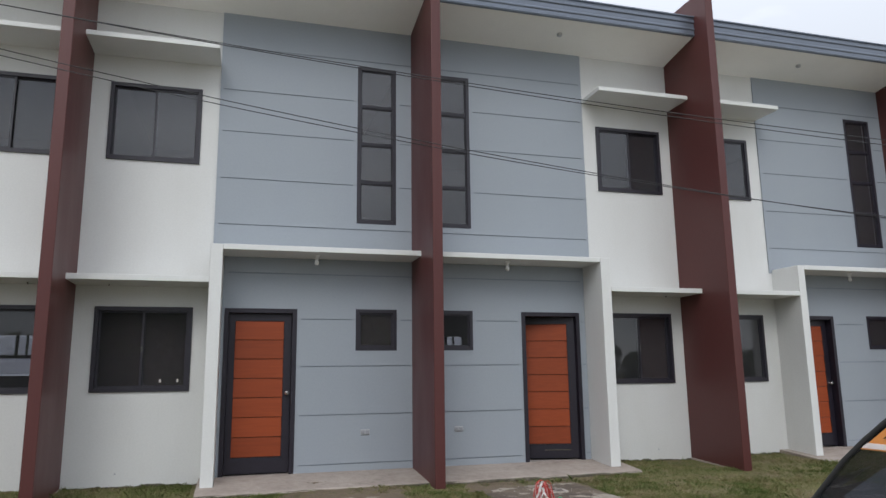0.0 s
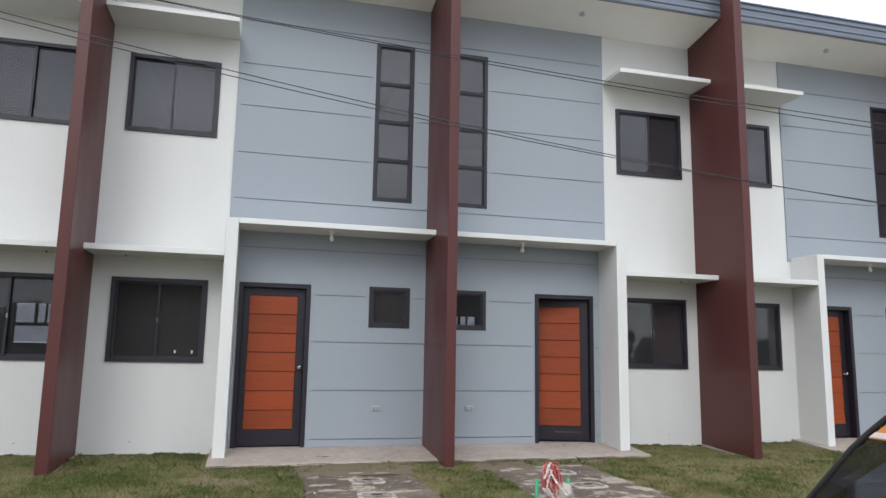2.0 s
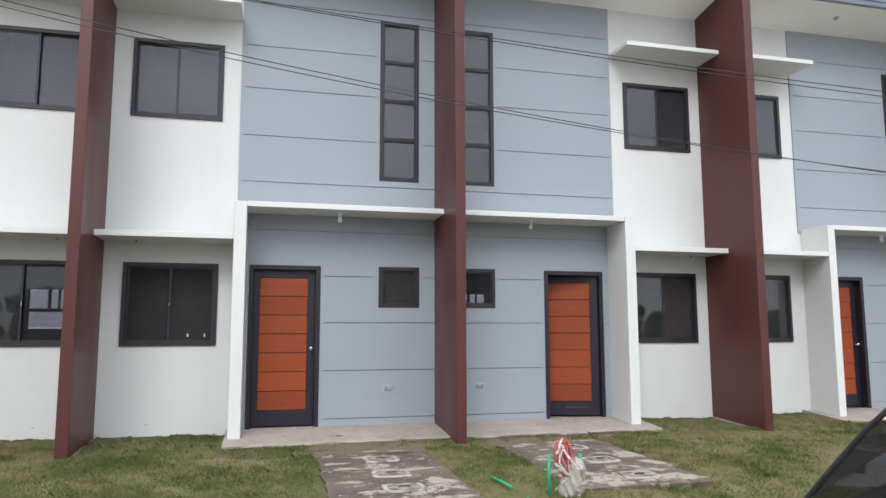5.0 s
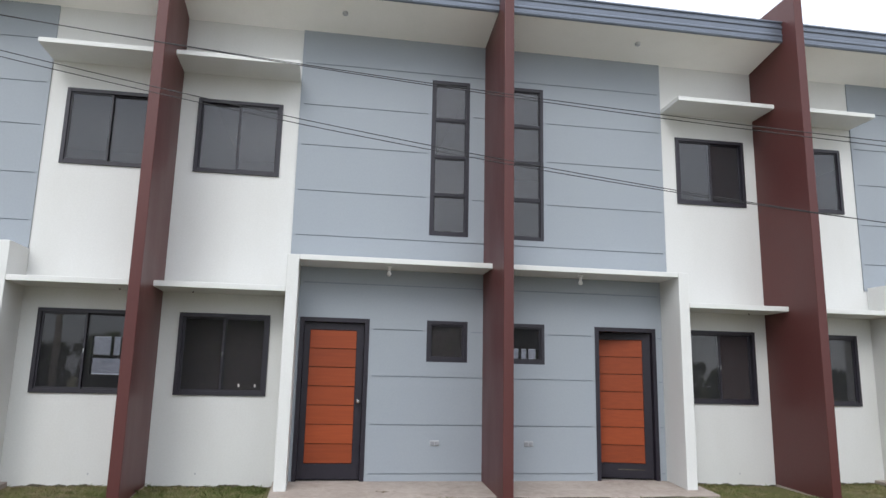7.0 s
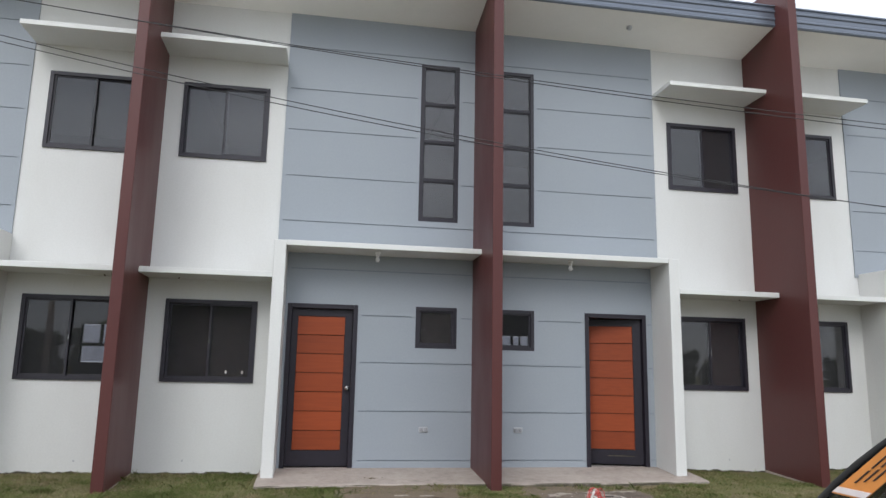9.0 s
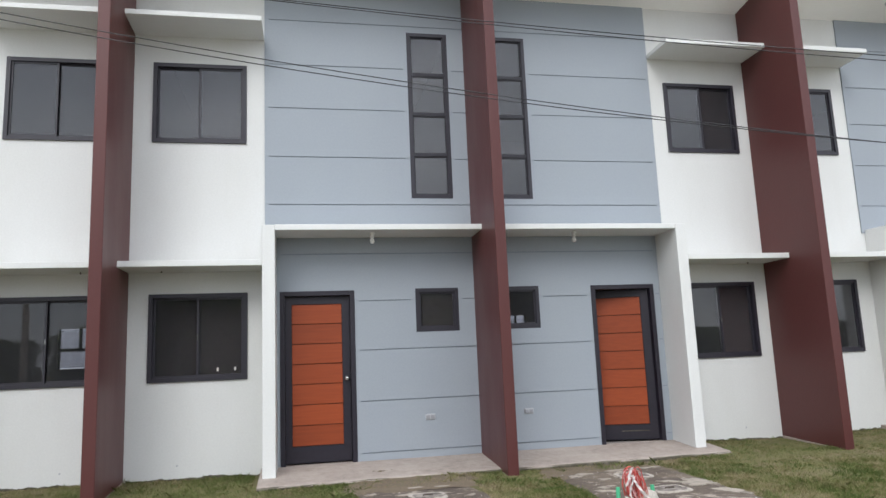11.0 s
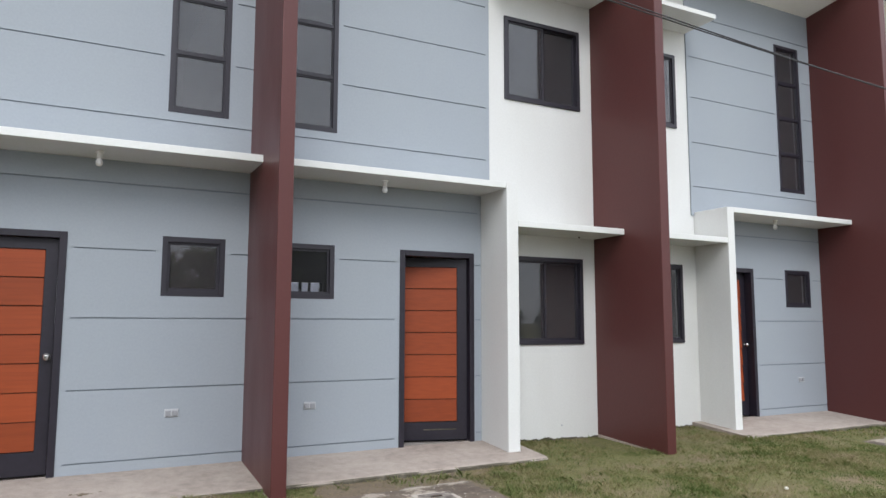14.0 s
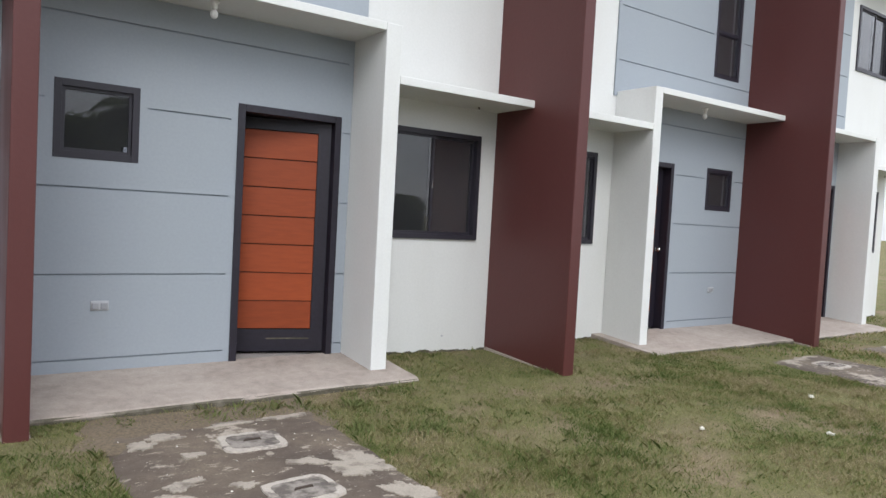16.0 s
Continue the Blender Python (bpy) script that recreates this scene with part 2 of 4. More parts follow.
# ---------- mesh helpers ----------
def box(bm, x0, x1, y0, y1, z0, z1, bevel=0.0):
    x0, x1 = min(x0, x1), max(x0, x1)
    vs = [bm.verts.new((x, y, z)) for z in (z0, z1) for y in (y0, y1) for x in (x0, x1)]
    fs = [bm.faces.new([vs[i] for i in q]) for q in ((0, 2, 3, 1), (4, 5, 7, 6), (0, 1, 5, 4), (2, 6, 7, 3), (0, 4, 6, 2), (1, 3, 7, 5))]
    if bevel:
        es = {e for f in fs for e in f.edges}
        bmesh.ops.bevel(bm, geom=list(es), offset=bevel, segments=2, affect="EDGES", profile=0.5)


def tube(bm, pts, radius, sides=8, cap=True):
    """A round tube along points; radius may be a list."""
    rings = []
    n = len(pts)
    for i, p in enumerate(pts):
        p = Vector(p)
        d = (Vector(pts[min(i + 1, n - 1)]) - Vector(pts[max(i - 1, 0)])).normalized()
        a = d.orthogonal().normalized() if abs(d.z) > 0.95 else d.cross(Vector((0, 0, 1))).normalized()
        b = d.cross(a)
        r = radius[i] if isinstance(radius, (list, tuple)) else radius
        rings.append([bm.verts.new(p + r * (math.cos(6.28318 * k / sides) * a + math.sin(6.28318 * k / sides) * b)) for k in range(sides)])
    for r0, r1 in zip(rings, rings[1:]):
        for k in range(sides):
            f = bm.faces.new((r0[k], r0[(k + 1) % sides], r1[(k + 1) % sides], r1[k]))
            f.smooth = True
    if cap:
        bm.faces.new(rings[0])
        bm.faces.new(list(reversed(rings[-1])))


def lathe(bm, centre, profile, sides=16):
    """Turns (radius, z) pairs about a vertical axis."""
    cx, cy, cz = centre
    rings = [[bm.verts.new((cx + r * math.cos(6.28318 * k / sides), cy + r * math.sin(6.28318 * k / sides), cz + z)) for k in range(sides)] for r, z in profile]
    for r0, r1 in zip(rings, rings[1:]):
        for k in range(sides):
            f = bm.faces.new((r0[k], r0[(k + 1) % sides], r1[(k + 1) % sides], r1[k]))
            f.smooth = True
    bm.faces.new(rings[0])
    bm.faces.new(list(reversed(rings[-1])))


def part(name, bm, mat, parent=None, label="", origin=None):
    bmesh.ops.recalc_face_normals(bm, faces=bm.faces[:])
    me = bpy.data.meshes.new(name)
    bm.to_mesh(me)
    bm.free()
    me.materials.append(mat)
    ob = new(name, me)
    if parent is not None:
        ob.parent = parent
    if label:
        ob["label"] = label
    return ob


def boxes(name, rows, mat, parent=None, label="", bevel=0.0):
    bm = bmesh.new()
    for r in rows:
        box(bm, *r, bevel=bevel)
    return part(name, bm, mat, parent, label)


def plate(bm, X, y0, y1, a0, a1, z0, z1, holes):
    """A flat slab in the wall's plane with rectangular holes, as one closed shape."""
    us = sorted({a0, a1, *[u for h in holes for u in h[:2] if a0 < u < a1]})
    zs = sorted({z0, z1, *[z for h in holes for z in h[2:] if z0 < z < z1]})
    nu, nz = len(us) - 1, len(zs) - 1
    keep = [[not any(h[0] < (us[i] + us[i + 1]) / 2 < h[1] and h[2] < (zs[j] + zs[j + 1]) / 2 < h[3] for h in holes) for j in range(nz)] for i in range(nu)]
    seen = {}

    def v(i, j, k):
        if (i, j, k) not in seen:
            seen[i, j, k] = bm.verts.new((X(us[i]), (y0, y1)[k], zs[j]))
        return seen[i, j, k]

    def open_at(i, j):
        return not (0 <= i < nu and 0 <= j < nz and keep[i][j])
    for i in range(nu):
        for j in range(nz):
            if not keep[i][j]:
                continue
            for k in (0, 1):
                bm.faces.new((v(i, j, k), v(i + 1, j, k), v(i + 1, j + 1, k), v(i, j + 1, k)))
            if open_at(i - 1, j):
                bm.faces.new((v(i, j, 0), v(i, j + 1, 0), v(i, j + 1, 1), v(i, j, 1)))
            if open_at(i + 1, j):
                bm.faces.new((v(i + 1, j, 0), v(i + 1, j, 1), v(i + 1, j + 1, 1), v(i + 1, j + 1, 0)))
            if open_at(i, j - 1):
                bm.faces.new((v(i, j, 0), v(i, j, 1), v(i + 1, j, 1), v(i + 1, j, 0)))
            if open_at(i, j + 1):
                bm.faces.new((v(i, j + 1, 0), v(i + 1, j + 1, 0), v(i + 1, j + 1, 1), v(i, j + 1, 1)))


# ---------- the plan of the row ----------
WALL = 9.376           # front face of the row
PERIOD = 4.385         # width of one dwelling
FINS = (-6.47, -2.095, 2.324, 6.676, 11.135, 15.465)  # middles of the dividing walls
FIN0 = 2.31            # middle of one dividing wall
FRONT = 8.80          # front of canopies and porch cheeks
TALL = (0.28, 0.845, 3.539, 5.88)
SMALL = (0.27, 0.842, 1.773, 2.335)
DOOR = (1.63, 2.56, 0.12, 2.328)
UPPER = (2.965, 4.11, 4.247, 5.302)
LOWER = (2.95, 4.105, 1.272, 2.33)
GROOVES_UP = (3.45, 4.085, 4.745, 5.345, 5.97)
GROOVES_LOW = (0.30, 0.93, 1.565, 2.19, 2.80)


def ground_z(x, y):
    t = np.clip((y - 4.5) / 3.8, 0.0, 1.0)
    u = np.clip((y - 8.3) / 1.07, 0.0, 1.0)
    return 0.095 * t + 0.05 * u + 0.010 * np.sin(1.7 * x + 0.6 * y) + 0.008 * np.sin(0.9 * x - 2.1 * y)


# ground: one sheet, fine near the row, reaching the horizon
def build_ground():
    def steps(lo, hi, fine, far):
        mid = [lo + fine * i for i in range(int((hi - lo) / fine) + 1)]
        out = [60, 160, 500, 1800, far]
        return [lo - o for o in reversed(out)] + [lo - 20, lo - 8] + mid + [hi + 8, hi + 20] + [hi + o for o in out]
    xs, ys = steps(-8, 18, 0.25, 4000), steps(-2, 10, 0.25, 4000)
    verts = [(x, y, float(ground_z(x, y)) if -8 <= x <= 18 and -2 <= y <= 10 else (float(ground_z(0, y)) if abs(y) < 30 else 0.0)) for y in ys for x in xs]
    nx = len(xs)
    faces = [(j * nx + i, j * nx + i + 1, (j + 1) * nx + i + 1, (j + 1) * nx + i) for j in range(len(ys) - 1) for i in range(nx - 1)]
    me = bpy.data.meshes.new("ground")
    me.from_pydata(verts, [], faces)
    me.polygons.foreach_set("use_smooth", [True] * len(faces))
    me.materials.append(GROUND)
    tagged(new("ground", me), "uneven lawn ground of dry thatch and bare soil", "ground", kind="structure")


build_ground()


def window(house, X, s, hole, kind, ajar=0.5):
    u0, u1, z0, z1 = hole
    y0, y1 = WALL - 0.022, WALL + 0.07
    f = 0.05
    w = boxes("window", [(X(u0), X(u0 + f), y0, y1, z0, z1), (X(u1 - f), X(u1), y0, y1, z0, z1),
                           (X(u0 + f), X(u1 - f), y0, y1, z0, z0 + f), (X(u0 + f), X(u1 - f), y0, y1, z1 - f, z1)], ALU, house, bevel=0.0015)

    def sash(a0, a1, b0, b1, y, r):
        boxes("sash", [(X(a0), X(a0 + r), y, y + 0.028, b0, b1), (X(a1 - r), X(a1), y, y + 0.028, b0, b1),
                       (X(a0 + r), X(a1 - r), y, y + 0.028, b0, b0 + r), (X(a0 + r), X(a1 - r), y, y + 0.028, b1 - r, b1)], ALU, w, bevel=0.0015)
        pane = boxes("pane", [(X(a0 + r), X(a1 - r), y + 0.011, y + 0.017, b0 + r, b1 - r)], GLASS, w)
        pane.visible_shadow = False
    i0, i1, k0, k1 = u0 + f, u1 - f, z0 + f, z1 - f
    if kind == "slide":
        m = i0 + (i1 - i0) * 0.5
        sash(i0, m + 0.02, k0, k1, WALL + 0.0, 0.024)
        sash(m - 0.02, i1, k0, k1, WALL + 0.034, 0.024)
        if hole is LOWER:
            boxes("latch", [(X(m + 0.004), X(m + 0.016), WALL - 0.012, WALL + 0.0, (k0 + k1) / 2 - 0.03, (k0 + k1) / 2 + 0.03)], CHROME, w, "small steel latch")
    elif kind == "tall":
        h = (k1 - k0 + 0.03) / 4
        for n in range(4):
            sash(i0, i1, k0 + n * h, k0 + (n + 1) * h - 0.03, WALL + 0.0, 0.018)
        for n in (1, 2, 3):
            boxes("mullion", [(X(i0), X(i1), WALL - 0.012, WALL + 0.05, k0 + n * h - 0.03, k0 + n * h)], ALU, w)
    else:
        sash(i0, i1, k0, k1, WALL + 0.0, 0.024)
    return w


def door(house, X, s, angle, hole):
    u0, u1, z0, z1 = hole
    f = 0.06
    y0, y1 = WALL - 0.03, WALL + 0.12
    d = boxes("door", [(X(u0), X(u0 + f), y0, y1, z0 + 0.04, z1), (X(u1 - f), X(u1), y0, y1, z0 + 0.04, z1), (X(u0 + f), X(u1 - f), y0, y1, z1 - f, z1)], JAMB, house, bevel=0.004)
    # the leaf hangs on the cheek side and opens inwards
    hinge = X(u1 - f - 0.004)
    wide = u1 - u0 - 2 * f - 0.008
    base, top = 0.225, z1 - f - 0.004
    hang = pose(hinge, WALL + 0.04, base, 0, 0, -s * angle)
    q = -s  # towards the lock, in the leaf's own x
    h = top - base
    a, b = (0.112 if angle > 5 else 0.078), wide - (0.058 if angle > 5 else 0.098)
    lo, hi = 0.2, h - 0.098

    def hung(ob):
        ob.matrix_basis = hang
        return ob
    hung(boxes("leaf", [(0, q * a, 0, 0.042, 0, h), (q * b, q * wide, 0, 0.042, 0, h), (q * a, q * b, 0, 0.042, 0, 0.197),
                        (q * a, q * b, 0, 0.042, h - 0.095, h), (q * a, q * b, 0.026, 0.034, 0.197, h - 0.095)], JAMB, d))
    for i in range(7):
        p0, p1 = lo + (hi - lo) * i / 7, lo + (hi - lo) * (i + 1) / 7
        # each slat leans back, its lower edge proud of the one below
        bm = bmesh.new()
        box(bm, q * (a + 0.002), q * (b - 0.002), 0.0, 0.024, p0 + 0.0035, p1 - 0.0035, 0.003)
        for v in bm.verts:
            if v.co.y < 0.012:
                v.co.y += 0.011 * (v.co.z - p0) / (p1 - p0)
        hung(part("slat", bm, SLAT, d))
    if angle > 5:
        bm = bmesh.new()
        box(bm, q * (a + 0.01), q * (b - 0.25), -0.003, 0.004, 0.108, 0.12, 0.003)
        hung(part("scuff", bm, MOSS, d, "pale worn scuff on the bottom rail"))
        return d
    bm = bmesh.new()
    kx, kz = q * (wide - 0.045), 1.0
    tube(bm, [(kx, 0.0, kz), (kx, -0.012, kz)], 0.03, 14)
    tube(bm, [(kx, -0.012, kz), (kx, -0.03, kz)], 0.012, 10)
    tube(bm, [(kx, -0.03, kz), (kx, -0.038, kz), (kx, -0.055, kz), (kx, -0.064, kz)], [0.018, 0.027, 0.026, 0.014], 14)
    hung(part("knob", bm, CHROME, d, "round steel knob"))
    return d


def moss_foot(house, X, u0, u1, y, seed):
    """A thin ragged crust of dirt and moss where a white wall meets the lawn."""
    rg = random.Random(seed)
    bm = bmesh.new()
    n = int((u1 - u0) / 0.018)
    rows, h = [], 0.02
    for k in range(n + 1):
        u = u0 + (u1 - u0) * k / n
        h = max(0.003, min(0.04, h + rg.uniform(-0.009, 0.009) - 0.08 * (h - 0.009)))
        top = float(ground_z(X(u), y)) + h
        rows.append([bm.verts.new((X(u), y + d, z)) for d, z in ((0.0, 0.05), (0.0, top), (0.004, top), (0.004, 0.05))])
    for a, b in zip(rows, rows[1:]):
        for k in range(4):
            bm.faces.new((a[k], b[k], b[(k + 1) % 4], a[(k + 1) % 4]))
    bm.faces.new(rows[0])
    bm.faces.new(list(reversed(rows[-1])))
    part("moss_crust", bm, MOSS, house, "dark dirt and moss along the foot of the wall")


def dwelling(x0, s, angle, label, sheet="", shift=0.0, cheek=(2.60, 2.75)):
    """One dwelling: u runs from the dividing wall beside its porch (0) to the one beside its windows."""
    house = new("row_house")
    tagged(house, label, "house", "dwellings of the row")

    def X(u):
        return x0 + s * u
    end = PERIOD
    doorway = (DOOR[0] - shift, DOOR[1] - shift, DOOR[2], DOOR[3])
    holes = [TALL, SMALL, doorway, UPPER, LOWER]
    bm = bmesh.new()
    plate(bm, X, WALL, WALL + 0.13, 0.0, end, -0.15, 6.62, holes)
    part("wall", bm, WHITE, house)
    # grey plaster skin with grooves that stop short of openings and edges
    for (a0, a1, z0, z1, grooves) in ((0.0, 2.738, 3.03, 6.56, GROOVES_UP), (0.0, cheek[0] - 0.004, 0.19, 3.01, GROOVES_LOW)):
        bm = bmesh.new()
        # bed seen through the grooves, in the grey with shade mixed in
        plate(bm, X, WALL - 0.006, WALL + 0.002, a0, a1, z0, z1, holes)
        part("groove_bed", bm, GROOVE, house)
        slots = []
        for g in grooves:
            stops = sorted((u0, u1) for u0, u1, c, d in holes if c < g < d and u0 < a1)
            u = a0
            for u0, u1 in stops:
                slots.append((u + (0.055 if u > a0 else 0.0), u0 - 0.055, g - 0.0065, g + 0.0065))
                u = u1
            if 0.05 < a1 - u < 0.25:
                slots.append((u + 0.02, a1 - 0.006, g - 0.0065, g + 0.0065))
            else:
                slots.append((u + (0.055 if u > a0 else 0.0), a1 - 0.05, g - 0.0065, g + 0.0065))
        slots = [q for q in slots if q[1] > q[0]]
        bm = bmesh.new()
        plate(bm, X, WALL - 0.018, WALL - 0.004, a0, a1, z0, z1, holes + slots)
        part("grooved_plaster", bm, GREY, house, "blue-grey plaster with horizontal grooves")
    window(house, X, s, TALL, "tall")
    window(house, X, s, SMALL, "one")
    window(house, X, s, UPPER, "slide")
    window(house, X, s, LOWER, "slide")
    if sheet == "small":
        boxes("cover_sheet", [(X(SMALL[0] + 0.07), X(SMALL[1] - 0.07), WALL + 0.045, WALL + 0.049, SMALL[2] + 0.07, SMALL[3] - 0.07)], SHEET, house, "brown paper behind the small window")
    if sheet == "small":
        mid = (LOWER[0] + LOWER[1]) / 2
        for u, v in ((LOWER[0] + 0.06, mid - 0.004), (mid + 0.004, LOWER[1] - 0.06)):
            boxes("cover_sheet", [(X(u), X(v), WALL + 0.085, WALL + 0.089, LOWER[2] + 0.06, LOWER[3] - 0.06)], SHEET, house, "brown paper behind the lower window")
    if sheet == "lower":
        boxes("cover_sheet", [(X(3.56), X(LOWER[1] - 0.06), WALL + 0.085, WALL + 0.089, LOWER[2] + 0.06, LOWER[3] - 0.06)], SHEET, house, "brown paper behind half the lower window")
    if (x0, s) == (FIN0, -1):
        for u in (3.095, 3.30):
            boxes("window_label", [(X(u - 0.010), X(u + 0.010), WALL - 0.002, WALL + 0.0105, 1.385, 1.425)], LABEL, house, "small pale sticker on the pane")
        # cracks where the plaster meets the lawn
        for u, w, z in ((2.93, 0.09, 0.135), (3.07, 0.07, 0.13), (3.62, 0.05, 0.10)):
            bm = bmesh.new()
            n = [bm.verts.new((X(u + w * (k / 5 - 0.5)), WALL - 0.003, z + 0.006 * ((k * 7) % 3 - 1) + (0.006 if 0 < k < 5 else 0))) for k in range(6)]
            m = [bm.verts.new((v.co.x, WALL - 0.003, v.co.z - (0.009 if 0 < k < 5 else 0.002))) for k, v in enumerate(n)]
            for k in range(5):
                bm.faces.new((n[k], n[k + 1], m[k + 1], m[k]))
            for f in bmesh.ops.extrude_face_region(bm, geom=bm.faces[:])["geom"]:
                if type(f) is bmesh.types.BMVert:
                    f.co.y += 0.006
            part("plaster_crack", bm, ROOMFLOOR, house, "dark crack at the foot of the wall")
    moss_foot(house, X, cheek[1] + 0.004, end - 0.07, WALL - 0.0025, int(10 * x0) + s)
    door(house, X, s, angle, doorway)
    boxes("cheek_wall", [(X(cheek[0]), X(cheek[1]), FRONT, WALL - 0.002, -0.1, 3.078)], WHITE, house, bevel=0.006)
    boxes("porch_canopy", [(x0 + s * 0.01, X(cheek[0] - 0.002), FRONT + 0.002, WALL - 0.02, 3.013, 3.082)], WHITE, house, bevel=0.005)
    boxes("window_canopy", [(X(cheek[1] + 0.002), X(end), FRONT + 0.002, WALL - 0.002, 2.593, 2.665)], WHITE, house, bevel=0.005)
    boxes("window_canopy", [(X(2.745), X(end), FRONT + 0.002, WALL - 0.002, 5.668, 5.732)], WHITE, house, bevel=0.005)
    # porch lamp
    lx, ly = x0 + s * 1.345 - 0.07, 9.05
    bm = bmesh.new()
    lathe(bm, (lx, ly, 2.949), [(0.02, 0.0), (0.024, 0.01), (0.024, 0.045), (0.036, 0.05), (0.036, 0.064)])
    lamp = part("porch_lamp", bm, PLASTIC, house)
    bm = bmesh.new()
    lathe(bm, (lx, ly, 2.879), [(0.004, 0.0), (0.018, 0.006), (0.028, 0.022), (0.03, 0.038), (0.024, 0.055), (0.015, 0.07)])
    part("bulb", bm, PLASTIC, lamp, "unlit white bulb")
    # soffit fitting
    bm = bmesh.new()
    lathe(bm, (X(2.17), 8.88, 6.51), [(0.03, 0.0), (0.04, 0.012), (0.042, 0.05)])
    part("soffit_socket", bm, SOCKET, house)
    # twin outlet
    ox, oz = x0 + 0.655 * s + (-0.048 if x0 == FIN0 else 0.065), 0.697
    outlet = boxes("outlet", [(ox - 0.062, ox + 0.062, WALL - 0.027, WALL - 0.016, oz - 0.036, oz + 0.036)], SOCKET, house, bevel=0.004)
    for k in (-1, 1):
        boxes("flap", [(ox + k * 0.03 - 0.024, ox + k * 0.03 + 0.024, WALL - 0.036, WALL - 0.026, oz - 0.026, oz + 0.022)], FLAP, outlet, bevel=0.004)
    # drip pipe under the lower window canopy
    bm = bmesh.new()
    tube(bm, [(X(3.935), 9.21, 2.597), (X(3.935), 9.21, 2.58), (X(3.943), 9.207, 2.574)], 0.008, 8)
    part("drip_pipe", bm, RUST, house, "short dark drip pipe under the canopy")
    # weep hole in the wall
    bm = bmesh.new()
    tube(bm, [(X(3.75), WALL - 0.004, 0.3), (X(3.75), WALL + 0.01, 0.3)], 0.012, 8)
    part("weep_pipe", bm, SOCKET, house)
    return house


def porch(x0, s, reach):
    def X(u):
        return x0 + s * u
    bm = bmesh.new()
    lo, hi = sorted((X(0.02), X(reach)))
    n = 14
    rng = random.Random(int(x0 * 10) + s)
    top = []
    for i in range(n + 1):
        x = lo + (hi - lo) * i / n
        yf = 8.452 + 0.018 * (x - 2.3) * (abs(x - 2.3) < 4) + rng.uniform(-0.012, 0.012)
        top.append([(x, yf, 0.0), (x, yf, 0.118 + rng.uniform(-0.006, 0.006)), (x, yf + 0.03, 0.14), (x, WALL + 0.02, 0.21)])
    vs = [[bm.verts.new(p) for p in col] for col in top]
    for a, b in zip(vs, vs[1:]):
        for k in range(3):
            bm.faces.new((a[k], b[k], b[k + 1], a[k + 1]))
    for col in (vs[0], vs[-1]):
        e = bm.verts.new((col[0].co.x, WALL + 0.02, 0.0))
        bm.faces.new((col[0], col[1], col[2], col[3], e))
    ob = part("porch_slab", bm, PORCH)
    bm = bmesh.new()
    cols = [[bm.verts.new((col[1][0], col[1][1] - 0.006, 0.0)), bm.verts.new((col[1][0], col[1][1] - 0.006, col[1][2] + rng.uniform(-0.012, 0.004))), bm.verts.new((col[1][0], col[1][1] + 0.012, col[1][2] + rng.uniform(0.006, 0.013)))] for col in top]
    for a, b in zip(cols, cols[1:]):
        for k in range(2):
            bm.faces.new((a[k], b[k], b[k + 1], a[k + 1]))
    part("porch_edge", bm, MOSS, ob, "dark mossy front edge")
    tagged(ob, "pale worn concrete porch slab at a front door", "porch", "porch slabs", "structure")


# each dwelling: the dividing wall beside its porch, and the way its width runs
UNITS = [(FIN0 - 2 * PERIOD, 1), (FIN0, -1), (FIN0, 1), (FIN0 + 2 * PERIOD, -1), (FIN0 + 2 * PERIOD, 1)]
for i, (x0, s) in enumerate(UNITS):
    ajar = i == 2
    dwelling(x0, s, 17.0 if ajar else (3.5 if i == 3 else 0.0),
             "white and blue-grey two-storey row house, orange slatted door " + ("standing ajar" if ajar else "barely open" if i == 3 else "closed"), ("", "small", "lower", "", "")[i], 0.04 if ajar else 0.085 if i == 3 else 0.0, ((2.60, 2.75), (2.597, 2.746), (2.622, 2.773), (2.555, 2.685), (2.60, 2.75))[i])
    porch(x0, s, (2.85, 2.785, 2.925, 2.85, 2.85)[i])

LEFT, RIGHT = min(min(x0, x0 + s * PERIOD) for x0, s in UNITS), max(max(x0, x0 + s * PERIOD) for x0, s in UNITS)

# dividing walls
for x in FINS[:-1]:
    bm = bmesh.new()
    box(bm, x - 0.066, x + 0.066, 8.2, WALL - 0.001, -0.1, 7.25, bevel=0.008)
    box(bm, x - 0.066, x + 0.066, WALL - 0.001, 10.2, 6.64, 7.25)
    foot = bmesh.new()
    v = [foot.verts.new((x + a, y, z)) for a in (-0.077, 0.077) for y, z in ((8.24, -0.1), (8.24, 0.098), (WALL - 0.02, 0.16), (WALL - 0.02, -0.1))]
    for q in ((0, 1, 2, 3), (7, 6, 5, 4), (0, 4, 5, 1), (1, 5, 6, 2), (2, 6, 7, 3), (3, 7, 4, 0)):
        foot.faces.new([v[i] for i in q])
    tagged(part("footing", foot, PORCH), "rough pale concrete footing under a dividing wall", "footing", "footings", "structure")
    tagged(part("dividing_wall", bm, MAROON), "tall projecting maroon-painted dividing wall between two houses", "wall", "dividing walls", "structure")

# soffit, gutter and roof
prof = [(WALL, 6.468), (8.54, 6.60), (8.54, 6.635), (WALL, 6.503)]
spans = [(u + 0.068, v - 0.068) for u, v in zip(FINS, FINS[1:])]
gut = [(8.54, 6.597), (8.50, 6.597), (8.49, 6.615), (8.50, 6.63), (8.50, 6.68), (8.485, 6.695), (8.485, 6.715), (8.50, 6.73), (8.50, 6.80), (8.48, 6.815), (8.48, 6.84), (8.495, 6.855), (8.495, 6.89), (8.47, 6.90), (8.47, 6.918), (8.54, 6.918)]


